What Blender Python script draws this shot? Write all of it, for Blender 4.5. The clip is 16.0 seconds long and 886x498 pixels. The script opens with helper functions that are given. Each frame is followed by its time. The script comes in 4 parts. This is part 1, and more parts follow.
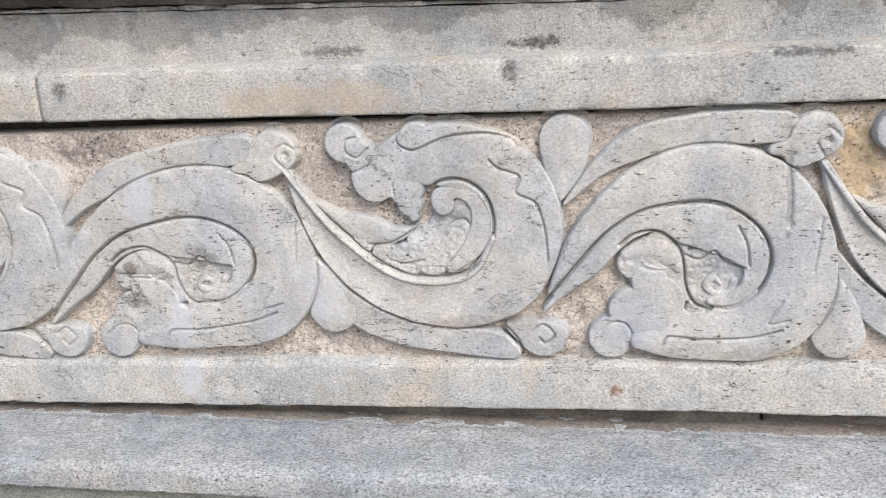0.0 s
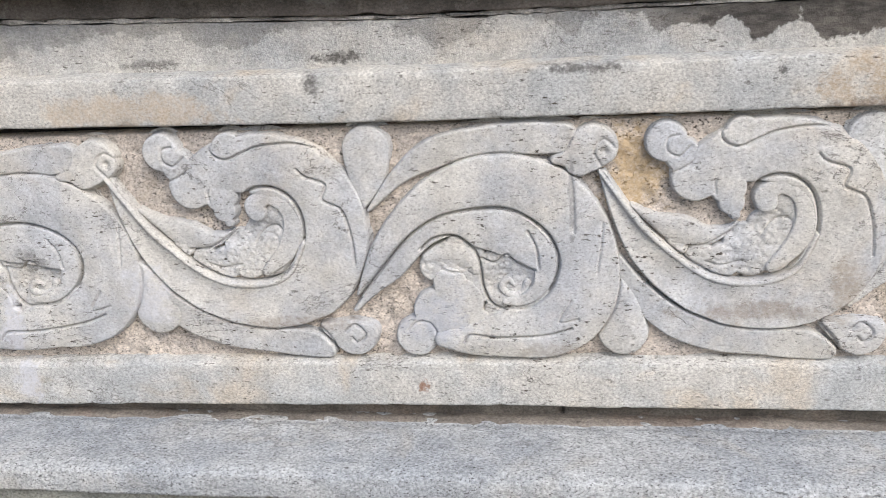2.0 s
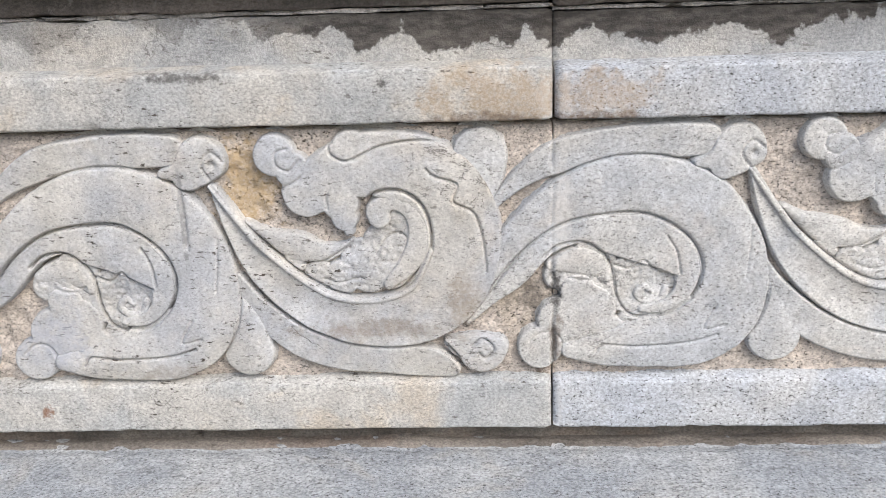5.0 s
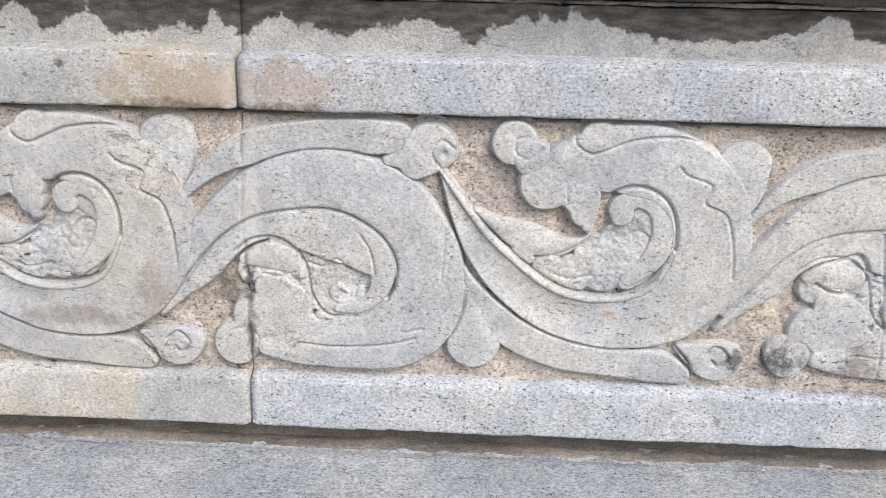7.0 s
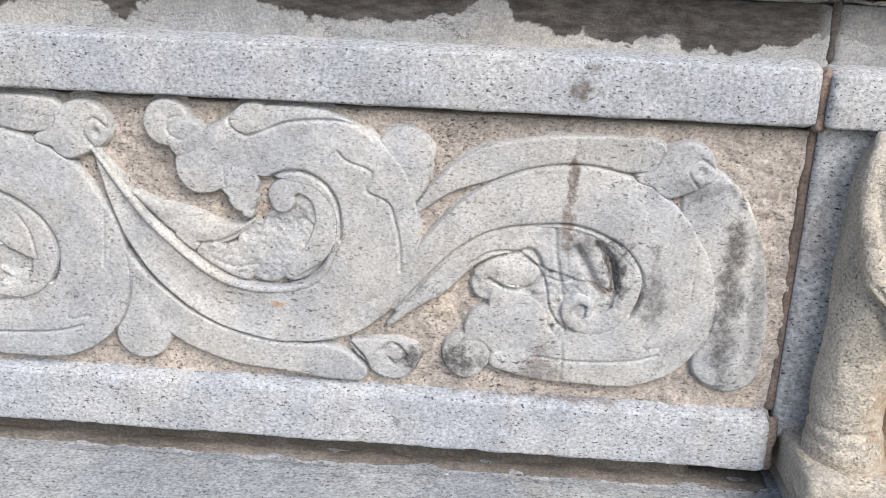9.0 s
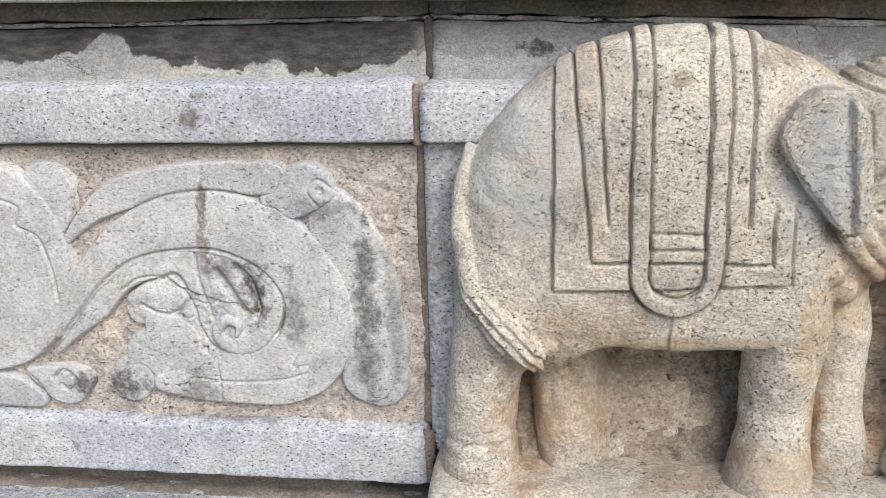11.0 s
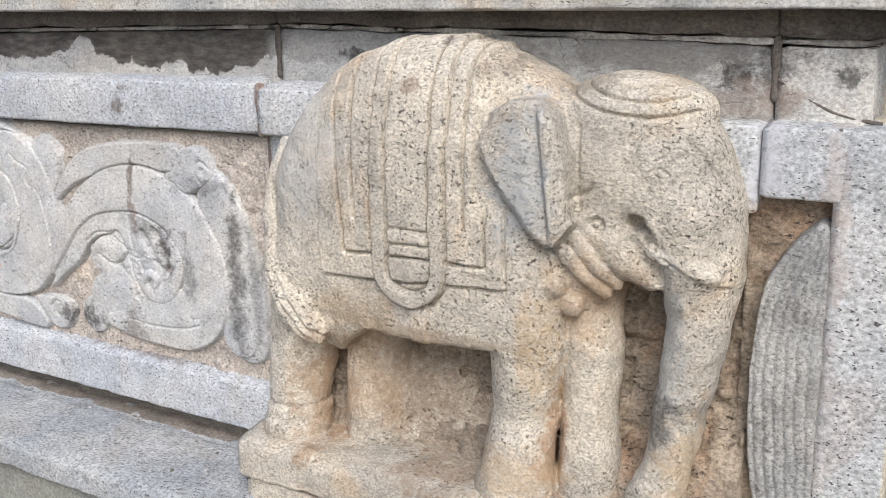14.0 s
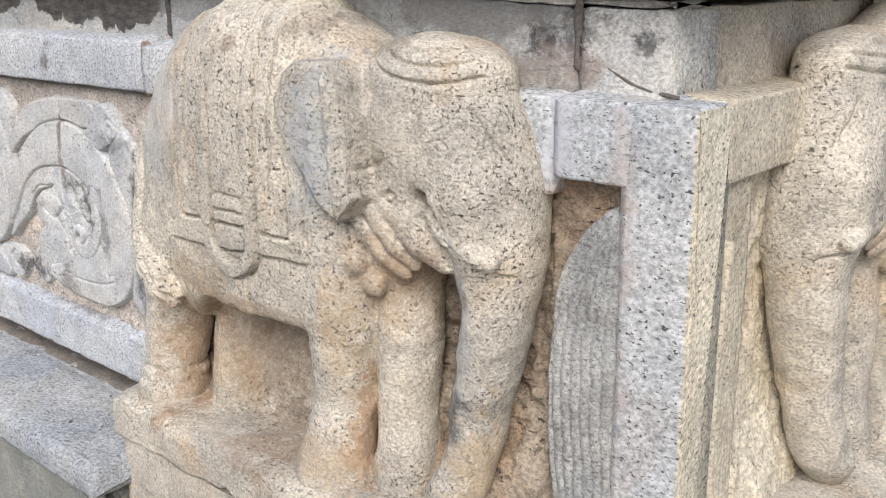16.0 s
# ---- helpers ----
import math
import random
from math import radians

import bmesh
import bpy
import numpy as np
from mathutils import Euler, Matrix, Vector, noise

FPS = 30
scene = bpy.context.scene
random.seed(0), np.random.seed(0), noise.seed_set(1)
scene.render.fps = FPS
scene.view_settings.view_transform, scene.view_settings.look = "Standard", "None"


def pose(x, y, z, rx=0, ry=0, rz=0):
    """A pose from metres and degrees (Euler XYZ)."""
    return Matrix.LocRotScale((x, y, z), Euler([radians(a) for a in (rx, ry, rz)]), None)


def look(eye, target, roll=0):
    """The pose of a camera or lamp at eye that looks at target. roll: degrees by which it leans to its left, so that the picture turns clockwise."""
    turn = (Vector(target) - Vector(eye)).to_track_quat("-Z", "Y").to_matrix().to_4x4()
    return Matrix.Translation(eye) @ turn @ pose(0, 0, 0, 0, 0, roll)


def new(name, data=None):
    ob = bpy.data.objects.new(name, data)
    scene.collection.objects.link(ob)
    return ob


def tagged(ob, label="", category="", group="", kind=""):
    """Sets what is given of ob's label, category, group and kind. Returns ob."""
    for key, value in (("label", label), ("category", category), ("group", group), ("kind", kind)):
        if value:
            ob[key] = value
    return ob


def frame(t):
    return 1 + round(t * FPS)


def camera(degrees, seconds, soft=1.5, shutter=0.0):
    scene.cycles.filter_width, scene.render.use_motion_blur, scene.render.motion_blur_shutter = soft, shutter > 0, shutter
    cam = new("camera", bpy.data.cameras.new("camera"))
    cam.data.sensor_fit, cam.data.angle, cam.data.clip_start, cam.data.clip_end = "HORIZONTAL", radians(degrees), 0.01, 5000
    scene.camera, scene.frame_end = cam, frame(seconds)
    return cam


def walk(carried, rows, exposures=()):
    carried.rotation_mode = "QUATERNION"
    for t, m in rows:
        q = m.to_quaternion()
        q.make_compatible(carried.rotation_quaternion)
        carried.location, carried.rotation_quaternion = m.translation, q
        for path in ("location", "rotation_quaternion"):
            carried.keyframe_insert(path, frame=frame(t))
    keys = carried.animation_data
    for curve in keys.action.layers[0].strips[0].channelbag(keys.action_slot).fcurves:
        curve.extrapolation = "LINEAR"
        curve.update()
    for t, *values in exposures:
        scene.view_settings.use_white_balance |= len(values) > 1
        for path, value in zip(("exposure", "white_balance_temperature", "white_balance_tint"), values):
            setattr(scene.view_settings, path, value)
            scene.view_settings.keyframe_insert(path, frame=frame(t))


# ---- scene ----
cam = camera(50.5, 16.0, soft=0.62)
PATH = [
    (0, (0.022, -1.228, 1.257), (-0.371, 0.65, 0.694), -3.8),
    (0.5, (0.076, -1.235, 1.257), (-0.323, 0.644, 0.699), -3.9),
    (1, (0.143, -1.241, 1.266), (-0.251, 0.636, 0.698), -3.9),
    (1.5, (0.194, -1.247, 1.267), (-0.176, 0.635, 0.7), -3.7),
    (2, (0.251, -1.256, 1.273), (-0.067, 0.634, 0.7), -3.4),
    (2.5, (0.294, -1.261, 1.28), (0.022, 0.636, 0.707), -3.2),
    (3, (0.33, -1.255, 1.28), (0.124, 0.651, 0.711), -2.8),
    (3.5, (0.386, -1.234, 1.28), (0.217, 0.675, 0.708), -2.5),
    (3.7, (0.425, -1.222, 1.278), (0.252, 0.685, 0.7), -2.6),
    (5.8, (0.737, -1.134, 1.265), (0.715, 0.776, 0.671), -0.4),
    (6, (0.774, -1.126, 1.263), (0.763, 0.785, 0.674), 0.1),
    (6.5, (0.871, -1.123, 1.264), (0.871, 0.791, 0.684), 0.4),
    (7, (1.002, -1.118, 1.265), (0.924, 0.786, 0.655), 1.2),
    (7.5, (1.124, -1.117, 1.258), (0.995, 0.786, 0.654), 1.5),
    (8, (1.219, -1.119, 1.25), (1.065, 0.783, 0.65), 1.9),
    (8.5, (1.316, -1.093, 1.238), (1.181, 0.812, 0.645), 2.0),
    (9, (1.437, -1.05, 1.235), (1.313, 0.857, 0.646), 2.3),
    (9.5, (1.527, -1.017, 1.242), (1.355, 0.888, 0.659), 1.9),
    (10, (1.655, -1.023, 1.252), (1.433, 0.885, 0.693), -1.0),
    (10.2, (1.709, -1.033, 1.256), (1.485, 0.874, 0.694), -1.3),
    (12.3, (2.253, -0.958, 1.212), (1.713, 0.904, 0.722), -1.2),
    (12.5, (2.274, -0.945, 1.213), (1.67, 0.896, 0.716), -1.2),
    (13, (2.366, -0.926, 1.214), (1.578, 0.845, 0.721), -1.6),
    (13.5, (2.493, -0.913, 1.219), (1.561, 0.786, 0.727), -1.3),
    (14, (2.602, -0.906, 1.224), (1.593, 0.748, 0.73), -1.3),
    (14.5, (2.673, -0.85, 1.21), (1.655, 0.802, 0.724), -0.9),
    (15, (2.74, -0.757, 1.202), (1.662, 0.86, 0.728), 0.4),
    (15.5, (2.789, -0.688, 1.206), (1.634, 0.867, 0.71), -0.1),
    (16, (2.858, -0.645, 1.201), (1.574, 0.79, 0.662), -0.6),
]
walk(cam, [(t, look(eye, target, roll)) for t, eye, target, roll in PATH])

# ---- light ----
SUN_DIR = Vector((-0.44, 0.67, -0.78))
world = bpy.data.worlds.new("overcast_sky")
scene.world = world
world.use_nodes = True
wn, wl = world.node_tree.nodes, world.node_tree.links
sky = wn.new("ShaderNodeTexSky")
sky.sky_type, sky.sun_disc = "NISHITA", False
sky.sun_elevation, sky.sun_rotation = radians(41), radians(144)
sky.air_density, sky.dust_density, sky.ozone_density = 1.0, 3.0, 2.0
wl.new(sky.outputs[0], wn["Background"].inputs[0])
wn["Background"].inputs[1].default_value = 0.176
sun = new("sun", bpy.data.lights.new("sun", "SUN"))
sun.data.energy, sun.data.angle, sun.data.color = 2.1, radians(38), (1.0, 0.975, 0.94)
sun.matrix_world = Matrix.Translation((3, -4, 6)) @ SUN_DIR.to_track_quat("-Z", "Y").to_matrix().to_4x4()


# ---- materials ----
class Nodes:
    """Short hand for one node material."""

    def __init__(self, name):
        self.mat = bpy.data.materials.new(name)
        self.mat.use_nodes = True
        self.t = self.mat.node_tree
        self.bsdf = self.t.nodes["Principled BSDF"]
        self.pos = self.t.nodes.new("ShaderNodeNewGeometry").outputs["Position"]

    def put(self, sock, v):
        if hasattr(v, "is_linked"):
            self.t.links.new(v, sock)
        elif isinstance(v, tuple) and len(v) == 3 and sock.type == "RGBA":
            sock.default_value = (*v, 1)
        else:
            sock.default_value = v

    def noise(self, scale, detail=4.0, rough=0.55, stretch=None, distortion=0.0, shift=0.0):
        n = self.t.nodes.new("ShaderNodeTexNoise")
        m = self.t.nodes.new("ShaderNodeMapping")
        m.inputs["Scale"].default_value = stretch or (1, 1, 1)
        m.inputs["Location"].default_value = (shift, shift * 0.7, shift * 1.3)
        self.put(m.inputs[0], self.pos)
        self.put(n.inputs["Vector"], m.outputs[0])
        n.inputs["Scale"].default_value, n.inputs["Detail"].default_value = scale, detail
        n.inputs["Roughness"].default_value, n.inputs["Distortion"].default_value = rough, distortion
        return n.outputs["Fac"]

    def step(self, fac, a, b, lo=0.0, hi=1.0):
        n = self.t.nodes.new("ShaderNodeMapRange")
        n.interpolation_type = "SMOOTHSTEP"
        self.put(n.inputs[0], fac)
        for i, v in zip((1, 2, 3, 4), (a, b, lo, hi)):
            n.inputs[i].default_value = v
        return n.outputs[0]

    def mix(self, fac, a, b, kind="MIX"):
        n = self.t.nodes.new("ShaderNodeMix")
        n.data_type, n.blend_type = "RGBA", kind
        self.put(n.inputs[0], fac)
        self.put(n.inputs[6], a)
        self.put(n.inputs[7], b)
        return n.outputs[2]

    def math(self, op, a, b=0.0):
        n = self.t.nodes.new("ShaderNodeMath")
        n.operation = op
        self.put(n.inputs[0], a)
        self.put(n.inputs[1], b)
        return n.outputs[0]

    def axis(self, i):
        n = self.t.nodes.new("ShaderNodeSeparateXYZ")
        self.put(n.inputs[0], self.pos)
        return n.outputs[i]

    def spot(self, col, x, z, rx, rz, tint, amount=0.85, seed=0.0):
        """A ragged stain, or a patch of painted light, of its own shape round the place x, z of the wall."""
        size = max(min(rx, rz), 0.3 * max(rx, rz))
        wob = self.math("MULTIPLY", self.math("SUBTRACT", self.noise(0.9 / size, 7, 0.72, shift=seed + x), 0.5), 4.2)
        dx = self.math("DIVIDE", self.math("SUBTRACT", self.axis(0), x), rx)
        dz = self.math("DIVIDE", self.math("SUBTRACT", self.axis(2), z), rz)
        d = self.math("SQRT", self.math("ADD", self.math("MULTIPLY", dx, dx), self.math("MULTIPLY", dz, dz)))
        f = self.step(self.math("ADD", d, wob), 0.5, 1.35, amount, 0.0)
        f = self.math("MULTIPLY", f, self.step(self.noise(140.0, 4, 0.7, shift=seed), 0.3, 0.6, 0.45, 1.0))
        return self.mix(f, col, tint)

    def finish(self, colour, rough=0.85, height=None, strength=0.5, distance=0.002):
        self.put(self.bsdf.inputs["Base Color"], colour)
        self.put(self.bsdf.inputs["Roughness"], rough)
        self.bsdf.inputs["Specular IOR Level"].default_value = 0.3
        if height is not None:
            b = self.t.nodes.new("ShaderNodeBump")
            b.inputs["Strength"].default_value, b.inputs["Distance"].default_value = strength, distance
            self.put(b.inputs["Height"], height)
            self.put(self.bsdf.inputs["Normal"], b.outputs[0])
        return self.mat


def stone(name, pale, grey, ochre=(0.46, 0.34, 0.2), patch=0.4, fleck=0.5, grain=260.0, pits=0.5, bump=0.6, soot=None, shift=0.0, lichen=0.0, crust=0.0, spots=(), contrast=0.35, hairs=0.0, dash=0.4, flank=None, pit_scale=170.0, depth=0.0022):
    """Weathered granite: two body tones, ochre patches, mineral grain, dark flecks and pits; soot: (z, depth, x from) of black run-off."""
    n = Nodes(name)
    col = n.mix(n.step(n.noise(6.5, 6, 0.6, shift=shift), 0.36, 0.64), pale, grey)
    col = n.mix(n.math("MULTIPLY", n.step(n.noise(8.0, 5, 0.6, shift=shift + 3, distortion=0.6), 0.52, 0.7), patch), col, ochre)
    worn = n.step(n.noise(26.0, 5, 0.65, shift=shift + 7), 0.3, 0.72, 0.86, 1.1)
    col = n.mix(1.0, col, worn, "MULTIPLY")
    g1 = n.noise(grain, 3, 0.75, stretch=(0.9, 1, 1.15))
    col = n.mix(1.0, col, n.step(g1, 0.3, 0.7, 1.0 - contrast, 1.0 + contrast * 0.85), "MULTIPLY")
    g2 = n.noise(grain * 1.25, 2, 0.6, stretch=(0.75, 1, 1.3), shift=11)
    col = n.mix(n.math("MULTIPLY", n.step(g2, 0.6, 0.68), fleck), col, (0.09, 0.085, 0.085))
    g3 = n.noise(pit_scale, 4, 0.7, stretch=(dash, 1, 1.2), shift=shift + 5)
    pit = n.math("MULTIPLY", n.step(g3, 0.585, 0.65), n.step(n.noise(9.0, 3, shift=shift + 9), 0.38, 0.66, 0.15, 1.0))
    col = n.mix(n.math("MULTIPLY", pit, pits), col, (0.075, 0.062, 0.05))
    if crust:
        col = n.mix(n.math("MULTIPLY", n.step(n.noise(14.0, 7, 0.7, shift=shift + 21), 0.53, 0.6), crust), col, (0.07, 0.062, 0.055))
    if lichen:
        col = n.mix(n.math("MULTIPLY", n.step(n.noise(19.0, 6, 0.7, shift=shift + 15), 0.58, 0.63), lichen), col, (0.6, 0.58, 0.53))
    if soot:
        z0, depth, x0, x1 = soot
        edge = n.math("ADD", n.noise(11.0, 9, 0.6, stretch=(1.0, 1, 0.8), shift=shift + 2), n.math("MULTIPLY", n.noise(5.0, 2, shift=31), 0.6))
        h = n.math("ADD", n.axis(2), n.math("MULTIPLY", n.math("SUBTRACT", edge, 0.8), depth * 3.2))
        h = n.math("ADD", h, n.math("MULTIPLY", n.axis(0), 0.012))
        f = n.math("MULTIPLY", n.step(h, z0 - 0.0028, z0 + 0.0028), n.math("MULTIPLY", n.step(n.axis(0), x0 - 0.12, x0 + 0.12, 0.35, 1.0), n.step(n.axis(0), x1 - 0.012, x1 + 0.012, 1.0, 0.3)))
        blk = n.mix(n.step(n.noise(60.0, 5, 0.7, stretch=(0.5, 1, 1.6)), 0.35, 0.7), (0.035, 0.03, 0.027), (0.14, 0.125, 0.11))
        col = n.mix(n.math("MULTIPLY", f, 0.93), col, blk)
    if hairs:
        ridge = n.math("ABSOLUTE", n.math("SUBTRACT", n.noise(7.5, 8, 0.62, stretch=(0.8, 1, 1.3), shift=shift + 61, distortion=0.5), 0.5))
        line = n.math("MULTIPLY", n.step(ridge, 0.0015, 0.006, 1.0, 0.0), n.step(n.noise(5.0, 3, shift=shift + 71), 0.47, 0.56))
        col = n.mix(n.math("MULTIPLY", line, hairs), col, (0.1, 0.085, 0.075))
        pit = n.math("MAXIMUM", pit, n.math("MULTIPLY", line, hairs))
    # flank: beyond this x the warm light of the side face is tinted in
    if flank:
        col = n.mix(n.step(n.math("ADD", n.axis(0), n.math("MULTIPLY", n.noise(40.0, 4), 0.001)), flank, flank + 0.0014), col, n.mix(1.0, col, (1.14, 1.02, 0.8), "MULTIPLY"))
    for sp in spots:
        col = n.spot(col, *sp)
    hgt = n.math("ADD", n.math("MULTIPLY", g1, 0.5), n.math("ADD", n.math("MULTIPLY", n.noise(70.0, 5, 0.65, shift=4), 0.9), n.math("MULTIPLY", pit, -0.8)))
    return n.finish(col, n.step(g1, 0.3, 0.7, 0.78, 0.95), hgt, bump, depth)


BLACK, BROWN, BLUISH, RUST = (0.05, 0.045, 0.042), (0.13, 0.09, 0.065), (0.6, 0.61, 0.66), (0.42, 0.29, 0.16)
CARVED = stone("weathered_carved_granite", (0.59, 0.57, 0.53), (0.48, 0.492, 0.515), ochre=(0.54, 0.45, 0.34), hairs=0.7, contrast=0.17, patch=0.25, dash=0.4, fleck=0.4, pits=1.0, bump=0.5,
               spots=((0.624, 1.015, 0.011, 0.03, BLACK, 0.75, 31.0), (0.698, 0.8, 0.009, 0.05, BROWN, 0.7, 33.0), (0.47, 0.795, 0.09, 0.014, (0.26, 0.21, 0.165), 0.6, 21.0), (0.585, 0.83, 0.02, 0.04, (0.3, 0.24, 0.18), 0.55, 23.0), (-0.2, 0.778, 0.1, 0.01, (0.26, 0.21, 0.17), 0.55, 25.0), (0.2, 0.735, 0.07, 0.01, (0.26, 0.22, 0.18), 0.5, 27.0), (-0.685, 0.97, 0.022, 0.05, BLUISH, 0.8), (-0.65, 0.77, 0.016, 0.06, BLUISH, 0.7, 3.0), (-0.42, 0.82, 0.03, 0.05, BLUISH, 0.6, 5.0), (0.03, 0.79, 0.05, 0.045, (0.42, 0.44, 0.5), 0.6, 7.0),
                      (-0.6, 0.88, 0.02, 0.02, BLACK, 0.5, 9.0), (-0.72, 0.86, 0.012, 0.01, BROWN, 0.9, 11.0), (-0.71, 0.81, 0.02, 0.012, BLACK, 0.6, 13.0), (0.221, 0.96, 0.004, 0.045, (0.27, 0.27, 0.27), 0.9, 15.0)))
CARVED_GREY = stone("grey_carved_granite", (0.61, 0.6, 0.575), (0.5, 0.515, 0.535), ochre=(0.53, 0.46, 0.38), hairs=0.4, contrast=0.22, patch=0.3, dash=0.6, fleck=0.6, pits=0.8, bump=0.5, shift=5,
                    spots=((0.708, 0.845, 0.008, 0.025, BLACK, 0.85, 31.0), (0.708, 0.78, 0.008, 0.04, BROWN, 0.7, 33.0), (0.715, 0.96, 0.012, 0.08, (0.68, 0.66, 0.63), 0.6, 35.0), (1.515, 1.0, 0.006, 0.03, BROWN, 0.85), (1.512, 0.945, 0.007, 0.028, (0.22, 0.16, 0.12), 0.8, 2.0), (1.572, 0.895, 0.014, 0.035, BLACK, 0.85, 4.0), (1.372, 0.766, 0.042, 0.02, BLACK, 0.85, 6.0), (1.62, 0.87, 0.012, 0.05, BLACK, 0.5, 16.0), (1.74, 0.88, 0.01, 0.12, BLACK, 0.45, 18.0), (1.53, 0.92, 0.02, 0.014, BLACK, 0.5, 20.0),
                           (1.706, 0.86, 0.014, 0.1, BLACK, 0.75, 8.0), (1.49, 0.76, 0.022, 0.03, BROWN, 0.55, 10.0), (1.66, 0.995, 0.04, 0.014, BLACK, 0.45, 12.0), (1.169, 0.825, 0.009, 0.004, (0.5, 0.3, 0.17), 0.9, 14.0)))
FIELD_STONE = stone("rough_pinkish_ground_stone", (0.61, 0.54, 0.475), (0.5, 0.45, 0.405), ochre=(0.5, 0.42, 0.32), contrast=0.34, patch=0.45, dash=0.9, fleck=0.85, grain=230, pits=1.0, bump=1.0, shift=2,
                    spots=((0.31, 1.0, 0.04, 0.07, (0.5, 0.36, 0.19), 0.75), (0.68, 0.84, 0.02, 0.03, BLACK, 0.6, 3.0), (0.69, 0.755, 0.012, 0.04, BROWN, 0.8, 5.0), (-0.74, 1.04, 0.06, 0.02, BLACK, 0.5, 7.0)))
BAND_OLD = stone("buff_band_granite", (0.57, 0.55, 0.51), (0.45, 0.46, 0.46), ochre=(0.56, 0.46, 0.34), hairs=0.55, patch=0.5, fleck=0.4, pits=1.0, shift=8, crust=0.06, contrast=0.3, bump=0.45,
                 spots=((0.0, 0.68, 0.008, 0.008, (0.25, 0.13, 0.08), 0.95), (-0.132, 1.13, 0.012, 0.014, BLACK, 0.7, 2.0), (0.235, 1.138, 0.05, 0.006, BLACK, 0.75, 4.0), (-0.78, 1.13, 0.012, 0.014, BLACK, 0.75, 6.0),
                        (0.49, 1.124, 0.006, 0.005, BLACK, 0.8, 8.0), (0.69, 1.1, 0.007, 0.03, (0.66, 0.65, 0.63), 0.8, 18.0), (0.64, 1.1, 0.08, 0.035, RUST, 0.55, 10.0), (0.62, 1.078, 0.06, 0.008, BROWN, 0.7, 12.0), (-0.4, 1.1, 0.14, 0.025, (0.5, 0.38, 0.25), 0.5, 14.0), (-0.64, 0.68, 0.02, 0.04, BLUISH, 0.7, 16.0)))
BAND_BLUE = stone("blue_grey_band_granite", (0.57, 0.58, 0.59), (0.485, 0.51, 0.55), ochre=(0.54, 0.5, 0.43), contrast=0.34, hairs=0.20, patch=0.25, dash=0.8, fleck=1.0, grain=230, pits=0.3, shift=13,
                  spots=((1.513, 1.102, 0.012, 0.011, (0.16, 0.13, 0.11), 0.9), (1.525, 1.128, 0.01, 0.005, BROWN, 0.5, 2.0), (0.716, 1.1, 0.008, 0.03, (0.68, 0.67, 0.66), 0.8, 12.0), (0.712, 0.69, 0.006, 0.03, (0.66, 0.66, 0.66), 0.7, 14.0), (0.76, 1.1, 0.07, 0.03, RUST, 0.5, 4.0), (0.75, 1.078, 0.06, 0.007, BROWN, 0.7, 6.0), (1.32, 0.683, 0.006, 0.008, BLACK, 0.5, 8.0), (1.5, 0.725, 0.09, 0.006, BROWN, 0.6, 10.0)))
WALL_SOOT = stone("soot_streaked_wall_stone", (0.56, 0.545, 0.51), (0.41, 0.418, 0.42), ochre=(0.5, 0.43, 0.35), hairs=0.70, patch=0.25, fleck=0.25, pits=0.8, soot=(1.186, 0.05, 0.34, 1.775), shift=17, lichen=0.35, bump=0.35, contrast=0.24,
                  spots=((-0.093, 1.162, 0.034, 0.009, BLACK, 0.85), (-0.38, 1.163, 0.05, 0.006, BLACK, 0.6, 2.0), (1.909, 1.173, 0.018, 0.009, BLACK, 0.85, 4.0), (2.365, 1.155, 0.017, 0.016, BLACK, 0.9, 6.0), (2.4, 1.165, 0.012, 0.03, BLACK, 0.7, 8.0), (2.28, 1.175, 0.1, 0.02, (0.2, 0.19, 0.18), 0.7, 10.0), (2.47, 1.155, 0.012, 0.008, BLACK, 0.7, 12.0), (2.35, 1.13, 0.1, 0.016, (0.26, 0.2, 0.16), 0.6, 14.0), (0.4, 1.19, 0.014, 0.006, BLACK, 0.7, 16.0)))
# For the course under the cornice, its shade and stains both darken this colour.
DARK_COURSE = stone("stain_and_shade_stone", (0.16, 0.14, 0.125), (0.09, 0.08, 0.072), ochre=(0.22, 0.19, 0.16), patch=0.5, fleck=0.2, shift=19, lichen=0.12)
BENCH_STONE = stone("blue_grey_bench_granite", (0.47, 0.48, 0.48), (0.37, 0.39, 0.41), ochre=(0.48, 0.43, 0.35), contrast=0.40, patch=0.3, fleck=0.95, grain=240, pits=0.35, shift=23, bump=0.9)
# Dark tone carries the shade of the recess below the frieze band.
SHADE_STONE = stone("shade_and_litter_stone", (0.2, 0.18, 0.155), (0.12, 0.105, 0.09), ochre=(0.26, 0.19, 0.14), patch=0.4, fleck=0.4, shift=27)
